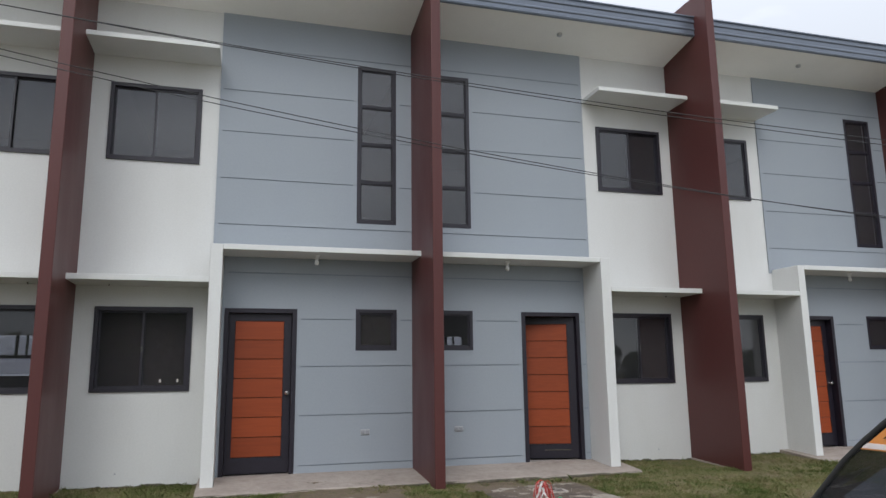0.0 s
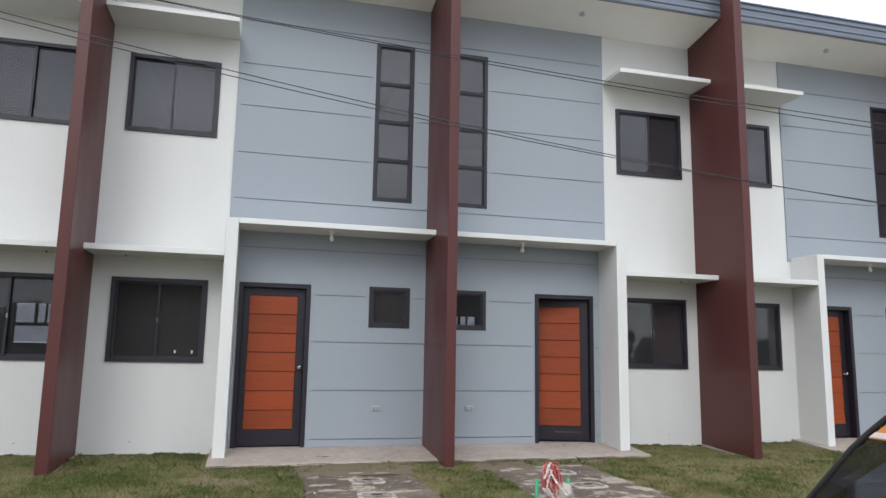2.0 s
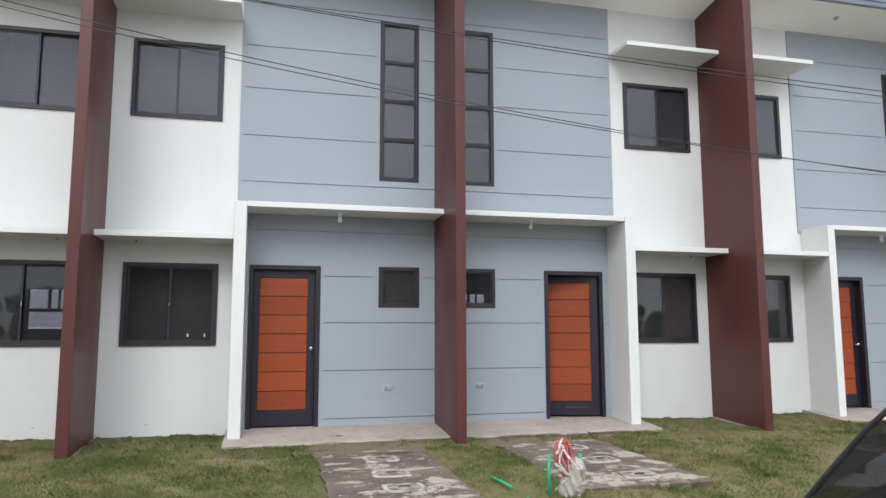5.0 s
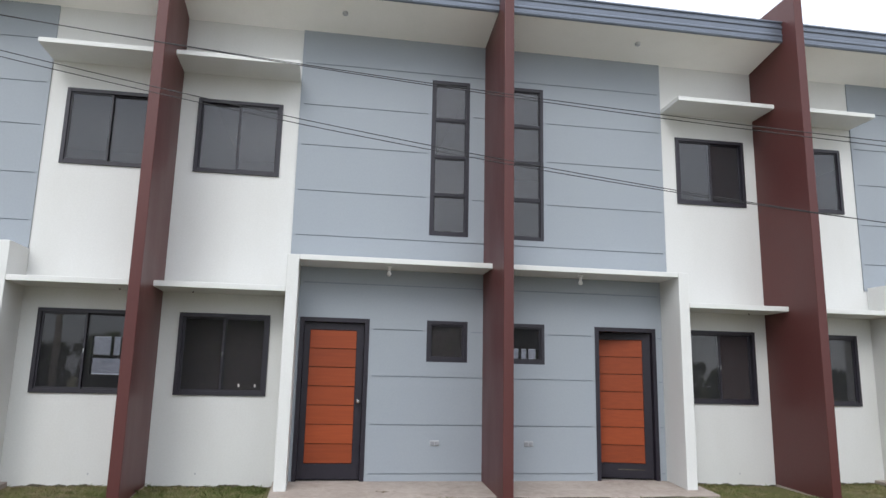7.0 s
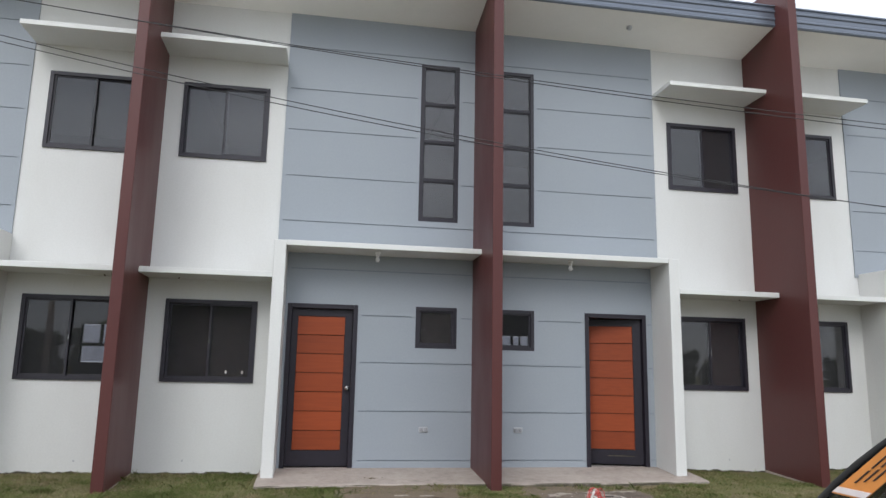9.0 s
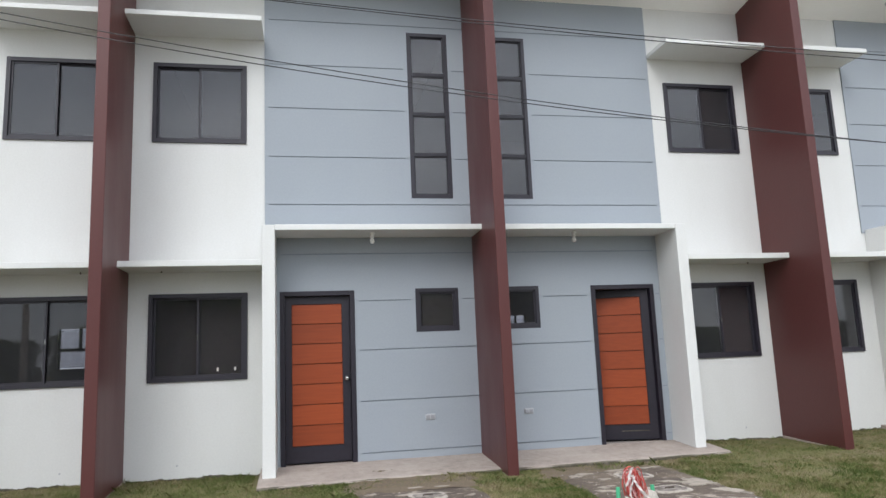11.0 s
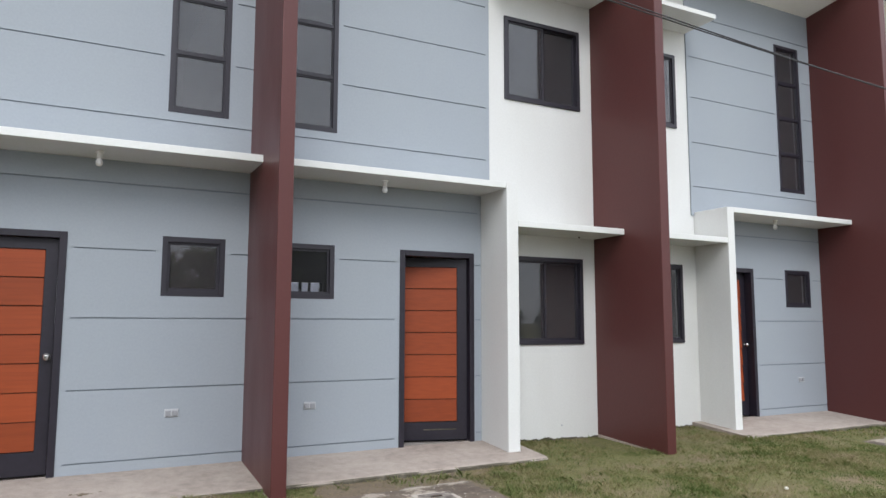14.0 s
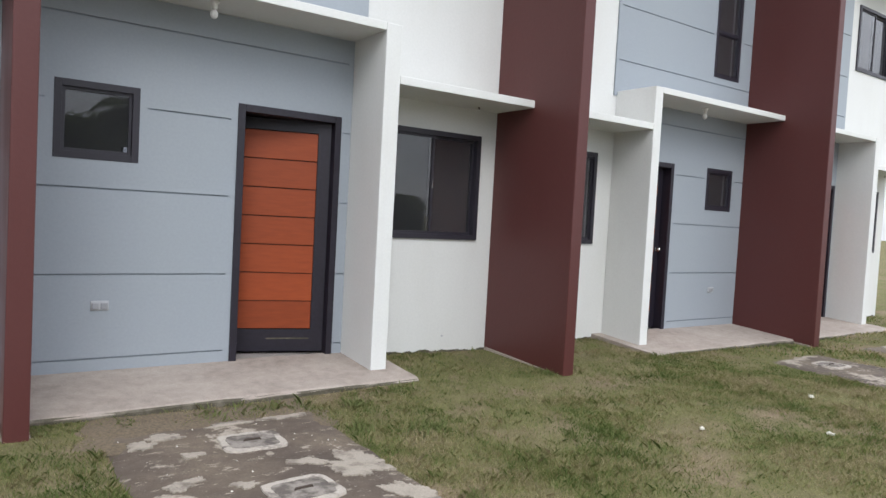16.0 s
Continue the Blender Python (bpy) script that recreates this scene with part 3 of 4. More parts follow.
def run(name, outline, a, b, mat, label, category):
    bm = bmesh.new()
    p = [[bm.verts.new((xx, y, z)) for y, z in outline] for xx in (a, b)]
    n = len(outline)
    for i in range(n):
        bm.faces.new((p[0][i], p[0][(i + 1) % n], p[1][(i + 1) % n], p[1][i]))
    bm.faces.new(p[0])
    bm.faces.new(list(reversed(p[1])))
    tagged(part(name, bm, mat), label, category, kind="structure")


for a, b in spans:
    run("soffit", prof, a, b, SOFFIT, "off-white painted soffit boards under the eaves", "soffit")
    run("gutter", gut, a, b, FASCIA, "ribbed dark grey metal gutter along the eaves", "gutter")
bm = bmesh.new()
for a, b in spans:
    box(bm, a, b, 8.545, 8.56, 6.64, 6.90)
    v = [bm.verts.new(p) for p in ((a, 8.52, 6.89), (b, 8.52, 6.89), (b, 15.8, 8.04), (a, 15.8, 8.04), (a, 8.52, 6.925), (b, 8.52, 6.925), (b, 15.8, 8.08), (a, 15.8, 8.08))]
    for q in ((0, 3, 2, 1), (4, 5, 6, 7), (0, 1, 5, 4), (1, 2, 6, 5), (2, 3, 7, 6), (3, 0, 4, 7)):
        bm.faces.new([v[i] for i in q])
tagged(part("roof", bm, ROOFING), "low-pitched dark metal roof over the row", "roof", kind="structure")
# rooms behind the windows
for x0, s in UNITS:
    rear = (1.80, 2.62, 1.52, 2.30)
    bm = bmesh.new()
    plate(bm, lambda u: x0 + s * u, 15.40, 15.52, 0.0, PERIOD, -0.1, 8.05, [rear])
    back = tagged(part("wall_back", bm, ROOM), "plain back wall of a house with one window", "wall", kind="structure")
    for a, b, c, d in ((1.80, 1.84, 1.52, 2.30), (2.58, 2.62, 1.52, 2.30), (1.84, 2.58, 1.85, 1.92), (2.17, 2.23, 1.92, 2.30), (2.36, 2.40, 1.92, 2.30)):
        boxes("window_bar", [(x0 + s * a, x0 + s * b, 15.43, 15.47, c, d)], ALU, back)
    boxes("pane", [(x0 + s * 1.82, x0 + s * 2.60, 15.448, 15.454, 1.54, 2.29)], GLASS, back)
for i in range(len(UNITS) + 1):
    bm = bmesh.new()
    xx = LEFT + i * PERIOD
    th = 0.06
    box(bm, xx - th, xx + th, WALL + 0.131, 15.399, -0.1, 6.62 if 0 < i < len(UNITS) else 6.9)
    tagged(part("wall_party", bm, WHITE if i in (0, len(UNITS)) else ROOM), "plain plastered party wall", "wall", kind="structure")
boxes("floor", [(LEFT, RIGHT, WALL + 0.131, 15.399, 0.1, 0.2)], ROOMFLOOR)
tagged(bpy.data.objects["floor"], "bare ground floor inside the row", "floor", kind="structure")
boxes("ceiling", [(LEFT, RIGHT, WALL + 0.131, 15.399, 2.95, 3.1), (LEFT, RIGHT, WALL + 0.131, 15.399, 6.3, 6.4)], ROOM)
tagged(bpy.data.objects["ceiling"], "bare concrete floor slabs inside the row", "ceiling", kind="structure")


# ---------- slabs over the tanks in front of each house ----------
def tank_slab(x0, x1, y0, y1, seed):
    rng = random.Random(seed)
    bm = bmesh.new()
    n, m = 12, 20
    rim = []
    for i in range(n + 1):
        row = []
        for j in range(m + 1):
            x = x0 + (x1 - x0) * i / n + (rng.uniform(-0.018, 0.018) if i in (0, n) else 0)
            y = y0 + (y1 - y0) * j / m + (rng.uniform(-0.018, 0.018) if j in (0, m) else 0)
            edge = i in (0, n) or j in (0, m)
            row.append(bm.verts.new((x, y, 0.080 + 0.008 * (y - 6.5) + rng.uniform(-0.003, 0.003) - (0.012 if edge else 0))))
        rim.append(row)
    for i in range(n):
        for j in range(m):
            bm.faces.new((rim[i][j], rim[i + 1][j], rim[i + 1][j + 1], rim[i][j + 1]))
    border = [e for e in bm.edges if e.is_boundary]
    ext = bmesh.ops.extrude_edge_only(bm, edges=border)
    for v in ext["geom"]:
        if isinstance(v, bmesh.types.BMVert):
            v.co.z = -0.05
    slab = part("tank_slab", bm, WORN)
    tagged(slab, "dark stained concrete slab with flaked pale patches in the lawn", "concrete slab", "slabs in the lawn", "structure")
    return slab


def tank_cover(slab, x, y, turn, seed):
    rng = random.Random(seed)
    bm = bmesh.new()
    z = 0.080 + 0.008 * (y - 6.5)
    made = None
    for name, a, b, h, mat in (("cover", 0.19, 0.165, 0.010, RIM), ("lid", 0.148, 0.122, 0.0125, COVER)):
        bm = bmesh.new()
        pts = []
        for k in range(32):
            t = 6.28318 * k / 32
            c, d = math.cos(t), math.sin(t)
            e = (abs(c) ** 6 + abs(d) ** 6) ** (-1 / 6)
            j = 1 + rng.uniform(-0.035, 0.02)
            pts.append((a * c * e * j, b * d * e * j))
        lo = [bm.verts.new((px, py, -0.01)) for px, py in pts]
        hi = [bm.verts.new((px * 0.97, py * 0.97, h)) for px, py in pts]
        for k in range(32):
            bm.faces.new((lo[k], lo[(k + 1) % 32], hi[(k + 1) % 32], hi[k]))
        bm.faces.new(hi)
        ob = part(name, bm, mat, made or slab)
        if made is None:
            ob.matrix_basis = pose(x, y, z, 0, 0, turn)
            made = ob
    bm = bmesh.new()
    tube(bm, [(-0.05, 0, 0.008), (-0.044, 0, 0.02), (0.044, 0, 0.02), (0.05, 0, 0.008)], 0.0065, 6)
    part("handle", bm, RUST, made)


def skim_flake(slab, x, y, w, d, turn, seed):
    """A thin torn remnant of the slab's pale cement skim."""
    rg = random.Random(seed)
    n = 128
    amp = [(k, rg.uniform(0.5, 1.0) / k ** 0.72, rg.uniform(0, 6.283)) for k in (2, 3, 5, 7, 11, 17, 26, 41)]
    bm = bmesh.new()
    rim = []
    for i in range(n):
        t = 6.28318 * i / n
        r = 1 + 0.5 * sum(a * math.sin(k * t + p) for k, a, p in amp) + rg.uniform(-0.08, 0.08)
        rim.append((max(0.25, r) * w * math.cos(t), max(0.25, r) * d * math.sin(t)))
    c = bm.verts.new((0, 0, 0.0035))
    top = [bm.verts.new((px, py, 0.0025)) for px, py in rim]
    low = [bm.verts.new((px * 1.01, py * 1.01, -0.012)) for px, py in rim]
    for i in range(n):
        j = (i + 1) % n
        bm.faces.new((c, top[i], top[j]))
        bm.faces.new((top[i], low[i], low[j], top[j]))
    ob = part("skim_flake", bm, SKIM, slab, "torn flake of pale cement skim")
    ob.matrix_basis = pose(x, y, 0.084 + 0.008 * (y - 6.5), 0, 0, turn)


# remnants of skim on the two slabs: place, half width, half depth, turn
FLAKES = [
    [(0.72, 7.30, 0.10, 0.05, 10), (0.80, 7.02, 0.13, 0.04, -8), (1.30, 7.93, 0.24, 0.045, 2), (1.02, 7.60, 0.09, 0.04, 5), (1.47, 6.85, 0.15, 0.06, 20),
     (1.58, 6.28, 0.14, 0.11, -15), (0.76, 6.40, 0.11, 0.05, 8), (0.95, 5.98, 0.13, 0.06, 0), (0.68, 7.72, 0.06, 0.05, 0), (1.62, 7.35, 0.07, 0.03, 30), (1.10, 6.95, 0.06, 0.03, 0), (1.45, 5.62, 0.2, 0.09, 12), (0.75, 5.55, 0.12, 0.06, -10)],
    [(3.90, 7.08, 0.15, 0.19, 25), (3.97, 6.58, 0.09, 0.16, 10), (3.06, 7.94, 0.10, 0.06, 8), (3.48, 8.04, 0.15, 0.035, 3), (3.86, 8.05, 0.13, 0.04, -5),
     (2.97, 7.18, 0.09, 0.055, 12), (3.25, 7.05, 0.06, 0.04, 0), (3.13, 7.58, 0.05, 0.05, 40), (2.91, 7.84, 0.08, 0.06, 0), (3.74, 6.27, 0.14, 0.07, -10),
     (3.90, 5.86, 0.16, 0.08, 15), (3.06, 6.22, 0.13, 0.06, -12), (3.02, 5.92, 0.10, 0.06, 5), (3.66, 7.22, 0.10, 0.05, -20), (3.45, 5.83, 0.09, 0.04, 0)],
]
SLABS = [(0.55, 1.79, 5.30, 8.02), (2.73, 4.07, 5.72, 8.12), (9.40, 10.55, 5.4, 7.9), (11.6, 12.75, 5.5, 7.95), (-5.9, -4.75, 5.5, 7.95)]
for i, (a, b, c, d) in enumerate(SLABS):
    slab = tank_slab(a, b, c, d, 5 + i)
    mid = (a + b) / 2 + (0.035 if i == 0 else 0.09 if i == 1 else 0.0)
    for j, yy in enumerate(((7.45, 6.69, 6.08), (7.66, 6.86, 6.06))[i % 2]):
        tank_cover(slab, mid + (0.01, -0.01, 0.0)[j], yy, (3, -4, 2)[j] * (-1) ** i, 60 + 5 * i + j)
    for j, (x, y, w, d, turn) in enumerate(FLAKES[i] if i < 2 else ()):
        skim_flake(slab, x, y, w, d, turn, 300 + 40 * i + j)

rng = random.Random(77)
CHIP = plain("pale_stone_chip", (0.55, 0.52, 0.47), 0.85, 0, 60, 0.2, 0.3)
SOIL = plain("loose_brown_soil", (0.135, 0.103, 0.068), 0.95, 0, 60, 0.35, 0.6)
verts, faces = [], []
for n in range(130):
    a, b, c, d = SLABS[n % 2]
    x, y = rng.uniform(a + 0.05, b - 0.05), rng.uniform(c + 0.1, d - 0.05)
    r, z, t = rng.uniform(0.004, 0.011), 0.080 + 0.008 * (y - 6.5), rng.uniform(0, 6.28)
    k = len(verts)
    for u, v, w in ((1, 0.2, -0.4), (-0.3, 0.9, -0.4), (-0.9, -0.7, -0.4), (0.5, -0.8, -0.4), (0.1, 0.1, 0.7)):
        verts.append((x + r * (u * math.cos(t) - v * math.sin(t)), y + r * (u * math.sin(t) + v * math.cos(t)), z + r * w))
    faces += [(k, k + 1, k + 4), (k + 1, k + 2, k + 4), (k + 2, k + 3, k + 4), (k + 3, k, k + 4), (k + 3, k + 2, k + 1, k)]
me = bpy.data.meshes.new("stone_chips")
me.from_pydata(verts, [], faces)
me.materials.append(CHIP)
tagged(new("stone_chips", me), "small pale stone chips scattered on the slabs", "gravel", kind="stuff")
# bare soil between the slabs and the porches
for a, b, c, d in SLABS[:2]:
    bm = bmesh.new()
    nx, ny = 34, 14
    grid = []
    for i in range(nx + 1):
        row = []
        for j in range(ny + 1):
            x, y = a - 0.3 + (b - a + 0.6) * i / nx, 7.78 + 0.66 * j / ny
            rim = min(i / nx, 1 - i / nx) * 6
            h = 0.011 - 0.03 * max(0.0, 1 - rim) + 0.007 * math.sin(13 * x + 5 * y) * math.sin(17 * y - 7 * x) + rng.uniform(-0.003, 0.003)
            row.append(bm.verts.new((x, y, float(ground_z(x, y)) + min(h, 0.014))))
        grid.append(row)
    for i in range(nx):
        for j in range(ny):
            bm.faces.new((grid[i][j], grid[i + 1][j], grid[i + 1][j + 1], grid[i][j + 1])).smooth = True
    tagged(part("bare_soil", bm, SOIL), "bare damp brown soil between slab and porch", "soil", kind="stuff")
bm = bmesh.new()
for k in range(26):
    r = rng.uniform(0.006, 0.016)
    bmesh.ops.create_icosphere(bm, subdivisions=1, radius=r, matrix=Matrix.Translation((rng.gauss(0, 0.055), rng.gauss(0, 0.022), r * 0.3)) @ Matrix.Diagonal((1.6, 1.0, 0.5, 1)))
dirt = part("dirt_heap", bm, SOIL)
dirt.matrix_basis = pose(0.93, 8.78, 0.158)
tagged(dirt, "crumbs of dry brown soil on the porch slab", "dirt", kind="stuff")

# ---------- pipe stubs with the coil of rope ----------
GREENPIPE = plain("green_pipe_plastic", (0.0195, 0.286, 0.13), 0.35)
ROPE = plain("red_rope_fibre", (0.52, 0.075, 0.062), 0.8, 0, 160, 0.25, 0.5)
PINK = plain("faded_pink_fibre", (0.62, 0.30, 0.29), 0.8, 0, 160, 0.2, 0.4)
STRIP = plain("white_plastic_strip", (0.66, 0.60, 0.59), 0.45)
SACK = plain("pale_woven_sack", (0.40, 0.37, 0.325), 0.8, 0, 90, 0.15, 0.5)
BX, BY = 2.53, 5.66


def pipe_stub(x, y, top, lean):
    bm = bmesh.new()
    tube(bm, [(x, y, -0.05), (x + lean, y, top)], 0.016, 12)
    tagged(part("pipe_stub", bm, GREENPIPE), "green plastic pipe stub standing in the lawn", "pipe", "green pipes")


pipe_stub(2.385, 5.63, 0.385, 0.006)
pipe_stub(2.715, 5.67, 0.375, -0.018)
for (xa, ya), (xb, yb) in (((2.07, 6.27), (2.13, 5.85)), ((2.14, 5.5), (2.16, 5.2))):
    bm = bmesh.new()
    za, zb = ground_z(xa, ya) + 0.03, ground_z(xb, yb) + 0.03
    tube(bm, [(xa, ya, za), ((xa + xb) / 2, (ya + yb) / 2, (za + zb) / 2 + 0.004), (xb, yb, zb)], 0.014, 10)
    tagged(part("loose_pipe", bm, GREENPIPE), "short green plastic pipe lying in the grass", "pipe", "green pipes")

rng = random.Random(21)
bm, pale = bmesh.new(), bmesh.new()
for k in range(30):
    pts = []
    w, h, tilt, off = rng.uniform(0.02, 0.06), rng.uniform(0.06, 0.175), rng.uniform(-0.15, 0.6), rng.uniform(-0.035, 0.035)
    top = 0.53 - rng.uniform(0.0, 0.09)
    for j in range(21):
        t = 6.28318 * j / 20
        lx = w * math.sin(t) * (1 + 0.2 * math.cos(2 * t + k))
        lz = -h + h * math.cos(t)
        pts.append((BX + off + lx + tilt * (-lz) * 0.35 + rng.uniform(-0.004, 0.004), BY - 0.07 + 0.0035 * k + 0.02 * math.sin(t + k), top + lz))
    tube(pale if k % 4 == 1 else bm, pts, rng.uniform(0.0022, 0.0048), 6, False)
rope = part("rope_coil", bm, ROPE)
tagged(rope, "bundled red rope hung between green pipe stubs", "rope")
part("pale_strand", pale, PINK, rope, "faded pink strands among the red rope")


def ribbon(parent, w, pts, y, name, mat, label):
    """A crumpled flat strip through (x, z) points."""
    bm = bmesh.new()
    rg = random.Random(len(pts) * 31 + int(1000 * w))
    rows = []
    for k in range(4 * (len(pts) - 1) + 1):
        i, f = min(k // 4, len(pts) - 2), k / 4 - min(k // 4, len(pts) - 2)
        p = Vector((pts[i][0], y, pts[i][1])).lerp(Vector((pts[i + 1][0], y, pts[i + 1][1])), f)
        p += Vector((rg.uniform(-0.005, 0.005), rg.uniform(-0.006, 0.006), 0))
        d = Vector((w / 2 * rg.uniform(0.65, 1.15), rg.uniform(-0.3, 0.3) * w, rg.uniform(-0.1, 0.1) * w))
        t = Vector((0, 0.003, 0))
        rows.append([bm.verts.new(q) for q in (p - d, p + d, p + d + t, p - d + t)])
    for r0, r1 in zip(rows, rows[1:]):
        for i in range(4):
            bm.faces.new((r0[i], r0[(i + 1) % 4], r1[(i + 1) % 4], r1[i]))
    bm.faces.new(rows[0])
    bm.faces.new(list(reversed(rows[-1])))
    part(name, bm, mat, parent, label)


for w, pts in ((0.022, [(2.48, 0.535), (2.45, 0.45), (2.43, 0.40)]), (0.024, [(2.475, 0.48), (2.515, 0.40), (2.57, 0.33), (2.635, 0.26)]),
               (0.014, [(2.50, 0.47), (2.46, 0.39), (2.45, 0.33), (2.50, 0.27)])):
    ribbon(rope, w, pts, BY - 0.11, "strip", STRIP, "white plastic strip tied round the rope")
bm = bmesh.new()
bmesh.ops.create_icosphere(bm, subdivisions=4, radius=1.0)
for v in bm.verts:
    n = v.co.normalized()
    a = math.atan2(n.y, n.x)
    fold = abs(math.sin(4 * a + 5 * n.z)) * 0.3 + abs(math.sin(9 * a - 7 * n.z + 1)) * 0.2 + abs(math.sin(17 * a + 13 * n.z)) * 0.09
    c = 0.72 + fold
    z = n.z * 0.165 * (0.85 + 0.3 * abs(math.sin(3 * a + 1)))
    waist = 0.62 + 0.38 * abs(n.z - 0.15)
    v.co = Vector((n.x * 0.13 * c * waist + 0.03 * n.z, n.y * 0.10 * c * waist, z))
for f in bm.faces:
    f.smooth = True
sack = part("sack", bm, SACK)
sack.matrix_basis = pose(2.61, BY - 0.03, 0.165)
tagged(sack, "crumpled pale sack heaped at the pipe stubs", "sack")
for w, pts in ((0.03, [(-0.06, 0.045), (-0.147, -0.011), (-0.21, -0.065)]), (0.026, [(-0.04, -0.01), (0.026, -0.09), (0.013, -0.13)]),
               (0.05, [(-0.19, 0.16), (-0.15, 0.11), (-0.08, 0.06)]), (0.02, [(-0.09, 0.02), (-0.12, -0.06), (-0.10, -0.12)]), (0.03, [(0.12, 0.02), (0.05, -0.03), (-0.03, -0.04)])):
    ribbon(sack, w, pts, -0.085, "tatter", SACK, "torn strip of the sack")

# ---------- service cables ----------
CABLE = plain("black_cable", (0.02, 0.02, 0.022), 0.6)


def utility_pole(x, y):
    bm = bmesh.new()
    lathe(bm, (x, y, -0.2), [(0.15, 0.0), (0.11, 7.6), (0.1, 7.6)], 14)
    p = part("utility_pole", bm, PORCH)
    tagged(p, "round concrete utility pole carrying the cables", "utility pole", "utility poles")


utility_pole(-14.0, 6.4)
utility_pole(22.0, 2.8)
utility_pole(-11.0, -13.0)
utility_pole(17.5, -13.0)


def cable(sag, slope, height, r=0.0034):
    """One sagging cable between the poles: z = sag x^2 + slope x + height."""
    pts = [(x, 5.0 - 0.1 * x, sag * x * x + slope * x + height) for x in np.linspace(-14, 22, 109)]
    bm = bmesh.new()
    tube(bm, pts, r, 6, False)
    tagged(part("service_cable", bm, CABLE), "thin black service cable sagging in front of the row", "cable", "overhead cables")


cable(0.00777, -0.17425, 3.4420)
cable(0.00854, -0.16838, 3.4022)
cable(0.00460, -0.10954, 3.9066)
cable(0.00471, -0.11640, 3.8935)

# ---------- parked car beside the path ----------
CARPAINT = plain("black_car_paint", (0.016, 0.015, 0.016), 0.3, 0.0, 30, 0.05, 0.0)
CARGLASS = glass("dark_car_glass", (0.12, 0.13, 0.15))
RUBBER = plain("tyre_rubber", (0.02, 0.02, 0.02), 0.85)
STICKER = plain("orange_sticker", (0.58, 0.225, 0.055), 0.4)
MIRROR = plain("mirror_glass", (0.75, 0.75, 0.75), 0.02, 1.0, 1, 0.0, 0.0)


def car():
    c = new("parked_car")
    tagged(c, "black parked car with an orange sticker on its side glass", "car")
    c.matrix_basis = pose(-0.04, -0.14, 0.025)
    L, R = 0.80, 2.5
    # lower body: side outline along y, narrowed towards the waist
    prof = [(1.62, 0.35), (1.66, 0.62), (1.55, 0.86), (1.30, 0.98), (0.90, 1.06), (0.80, 1.17), (-1.0, 1.18), (-2.3, 1.13), (-2.55, 0.95), (-2.6, 0.45), (-2.5, 0.32)]
    bm = bmesh.new()
    rows = []
    for x, inset in ((L + 0.02, 0.07), (L - 0.01, 0.035), (L + 0.03, 0.01), (L + 0.12, 0.0), (R - 0.12, 0.0), (R - 0.03, 0.01), (R + 0.01, 0.035), (R - 0.02, 0.07)):
        rows.append([bm.verts.new((x, y * (1 - 0.4 * inset), z - inset * (z > 0.8))) for y, z in prof])
    for a, b in zip(rows, rows[1:]):
        for i in range(len(prof)):
            j = (i + 1) % len(prof)
            bm.faces.new((a[i], a[j], b[j], b[i])).smooth = True
    bm.faces.new(rows[0])
    bm.faces.new(list(reversed(rows[-1])))
    part("body", bm, CARPAINT, c)
    # outline of the side glass: curved front edge, roof line, rear edge
    edge = [(0.855, 1.170), (0.812, 1.214), (0.77, 1.255), (0.735, 1.289), (0.70, 1.317), (0.665, 1.342), (0.632, 1.363), (0.605, 1.379), (0.575, 1.395), (0.50, 1.432), (0.36, 1.50), (0.12, 1.575), (-0.1, 1.60)]
    rear = [(-1.7, 1.60), (-2.0, 1.52), (-2.3, 1.16)]

    def lean(y, z, t, x):
        return (x + t * max(0.0, z - 1.39) * 0.35, y, z)
    for x, t in ((L, 1), (R, -1)):
        bm = bmesh.new()
        tube(bm, [lean(y, z, t, x + t * 0.004) for y, z in edge], 0.0035, 8)
        part("front_pillar", bm, RUBBER, c, "dark rubber-edged pillar")
        bm = bmesh.new()
        tube(bm, [lean(y, z, t, x + t * 0.004) for y, z in rear], 0.02, 8)
        part("rear_pillar", bm, CARPAINT, c)
        bm = bmesh.new()
        tube(bm, [(x + t * 0.004, -0.9, 1.15), lean(-0.86, 1.60, t, x + t * 0.004)], 0.018, 8)
        part("middle_pillar", bm, CARPAINT, c)
        bm = bmesh.new()
        ring = [lean(y, z, t, x + t * 0.006) for y, z in edge + rear]
        front = [bm.verts.new(p) for p in ring]
        inner = [bm.verts.new((p[0] + t * 0.005, p[1], p[2])) for p in ring]
        bm.faces.new(front)
        bm.faces.new(list(reversed(inner)))
        for a in range(len(ring)):
            b = (a + 1) % len(ring)
            bm.faces.new((front[a], front[b], inner[b], inner[a]))
        bmesh.ops.triangulate(bm, faces=bm.faces[:2])
        part("side_window", bm, CARGLASS, c)
    boxes("roof", [(L + 0.075, R - 0.075, -1.75, 0.1, 1.585, 1.635)], CARPAINT, c, bevel=0.02)

    def pane(name, low, high):
        bm = bmesh.new()
        pts = [(L + 0.02, *low), (R - 0.02, *low), (R - 0.09, *high), (L + 0.09, *high)]
        out = [bm.verts.new(p) for p in pts] + [bm.verts.new((p[0], p[1] - 0.004, p[2] - 0.005)) for p in pts]
        for idx in ((0, 1, 2, 3), (7, 6, 5, 4), (0, 4, 5, 1), (1, 5, 6, 2), (2, 6, 7, 3), (3, 7, 4, 0)):
            bm.faces.new([out[k] for k in idx])
        part(name, bm, CARGLASS, c)
    pane("windscreen", (0.83, 1.165), (0.05, 1.60))
    pane("rear_window", (-2.28, 1.15), (-1.76, 1.60))
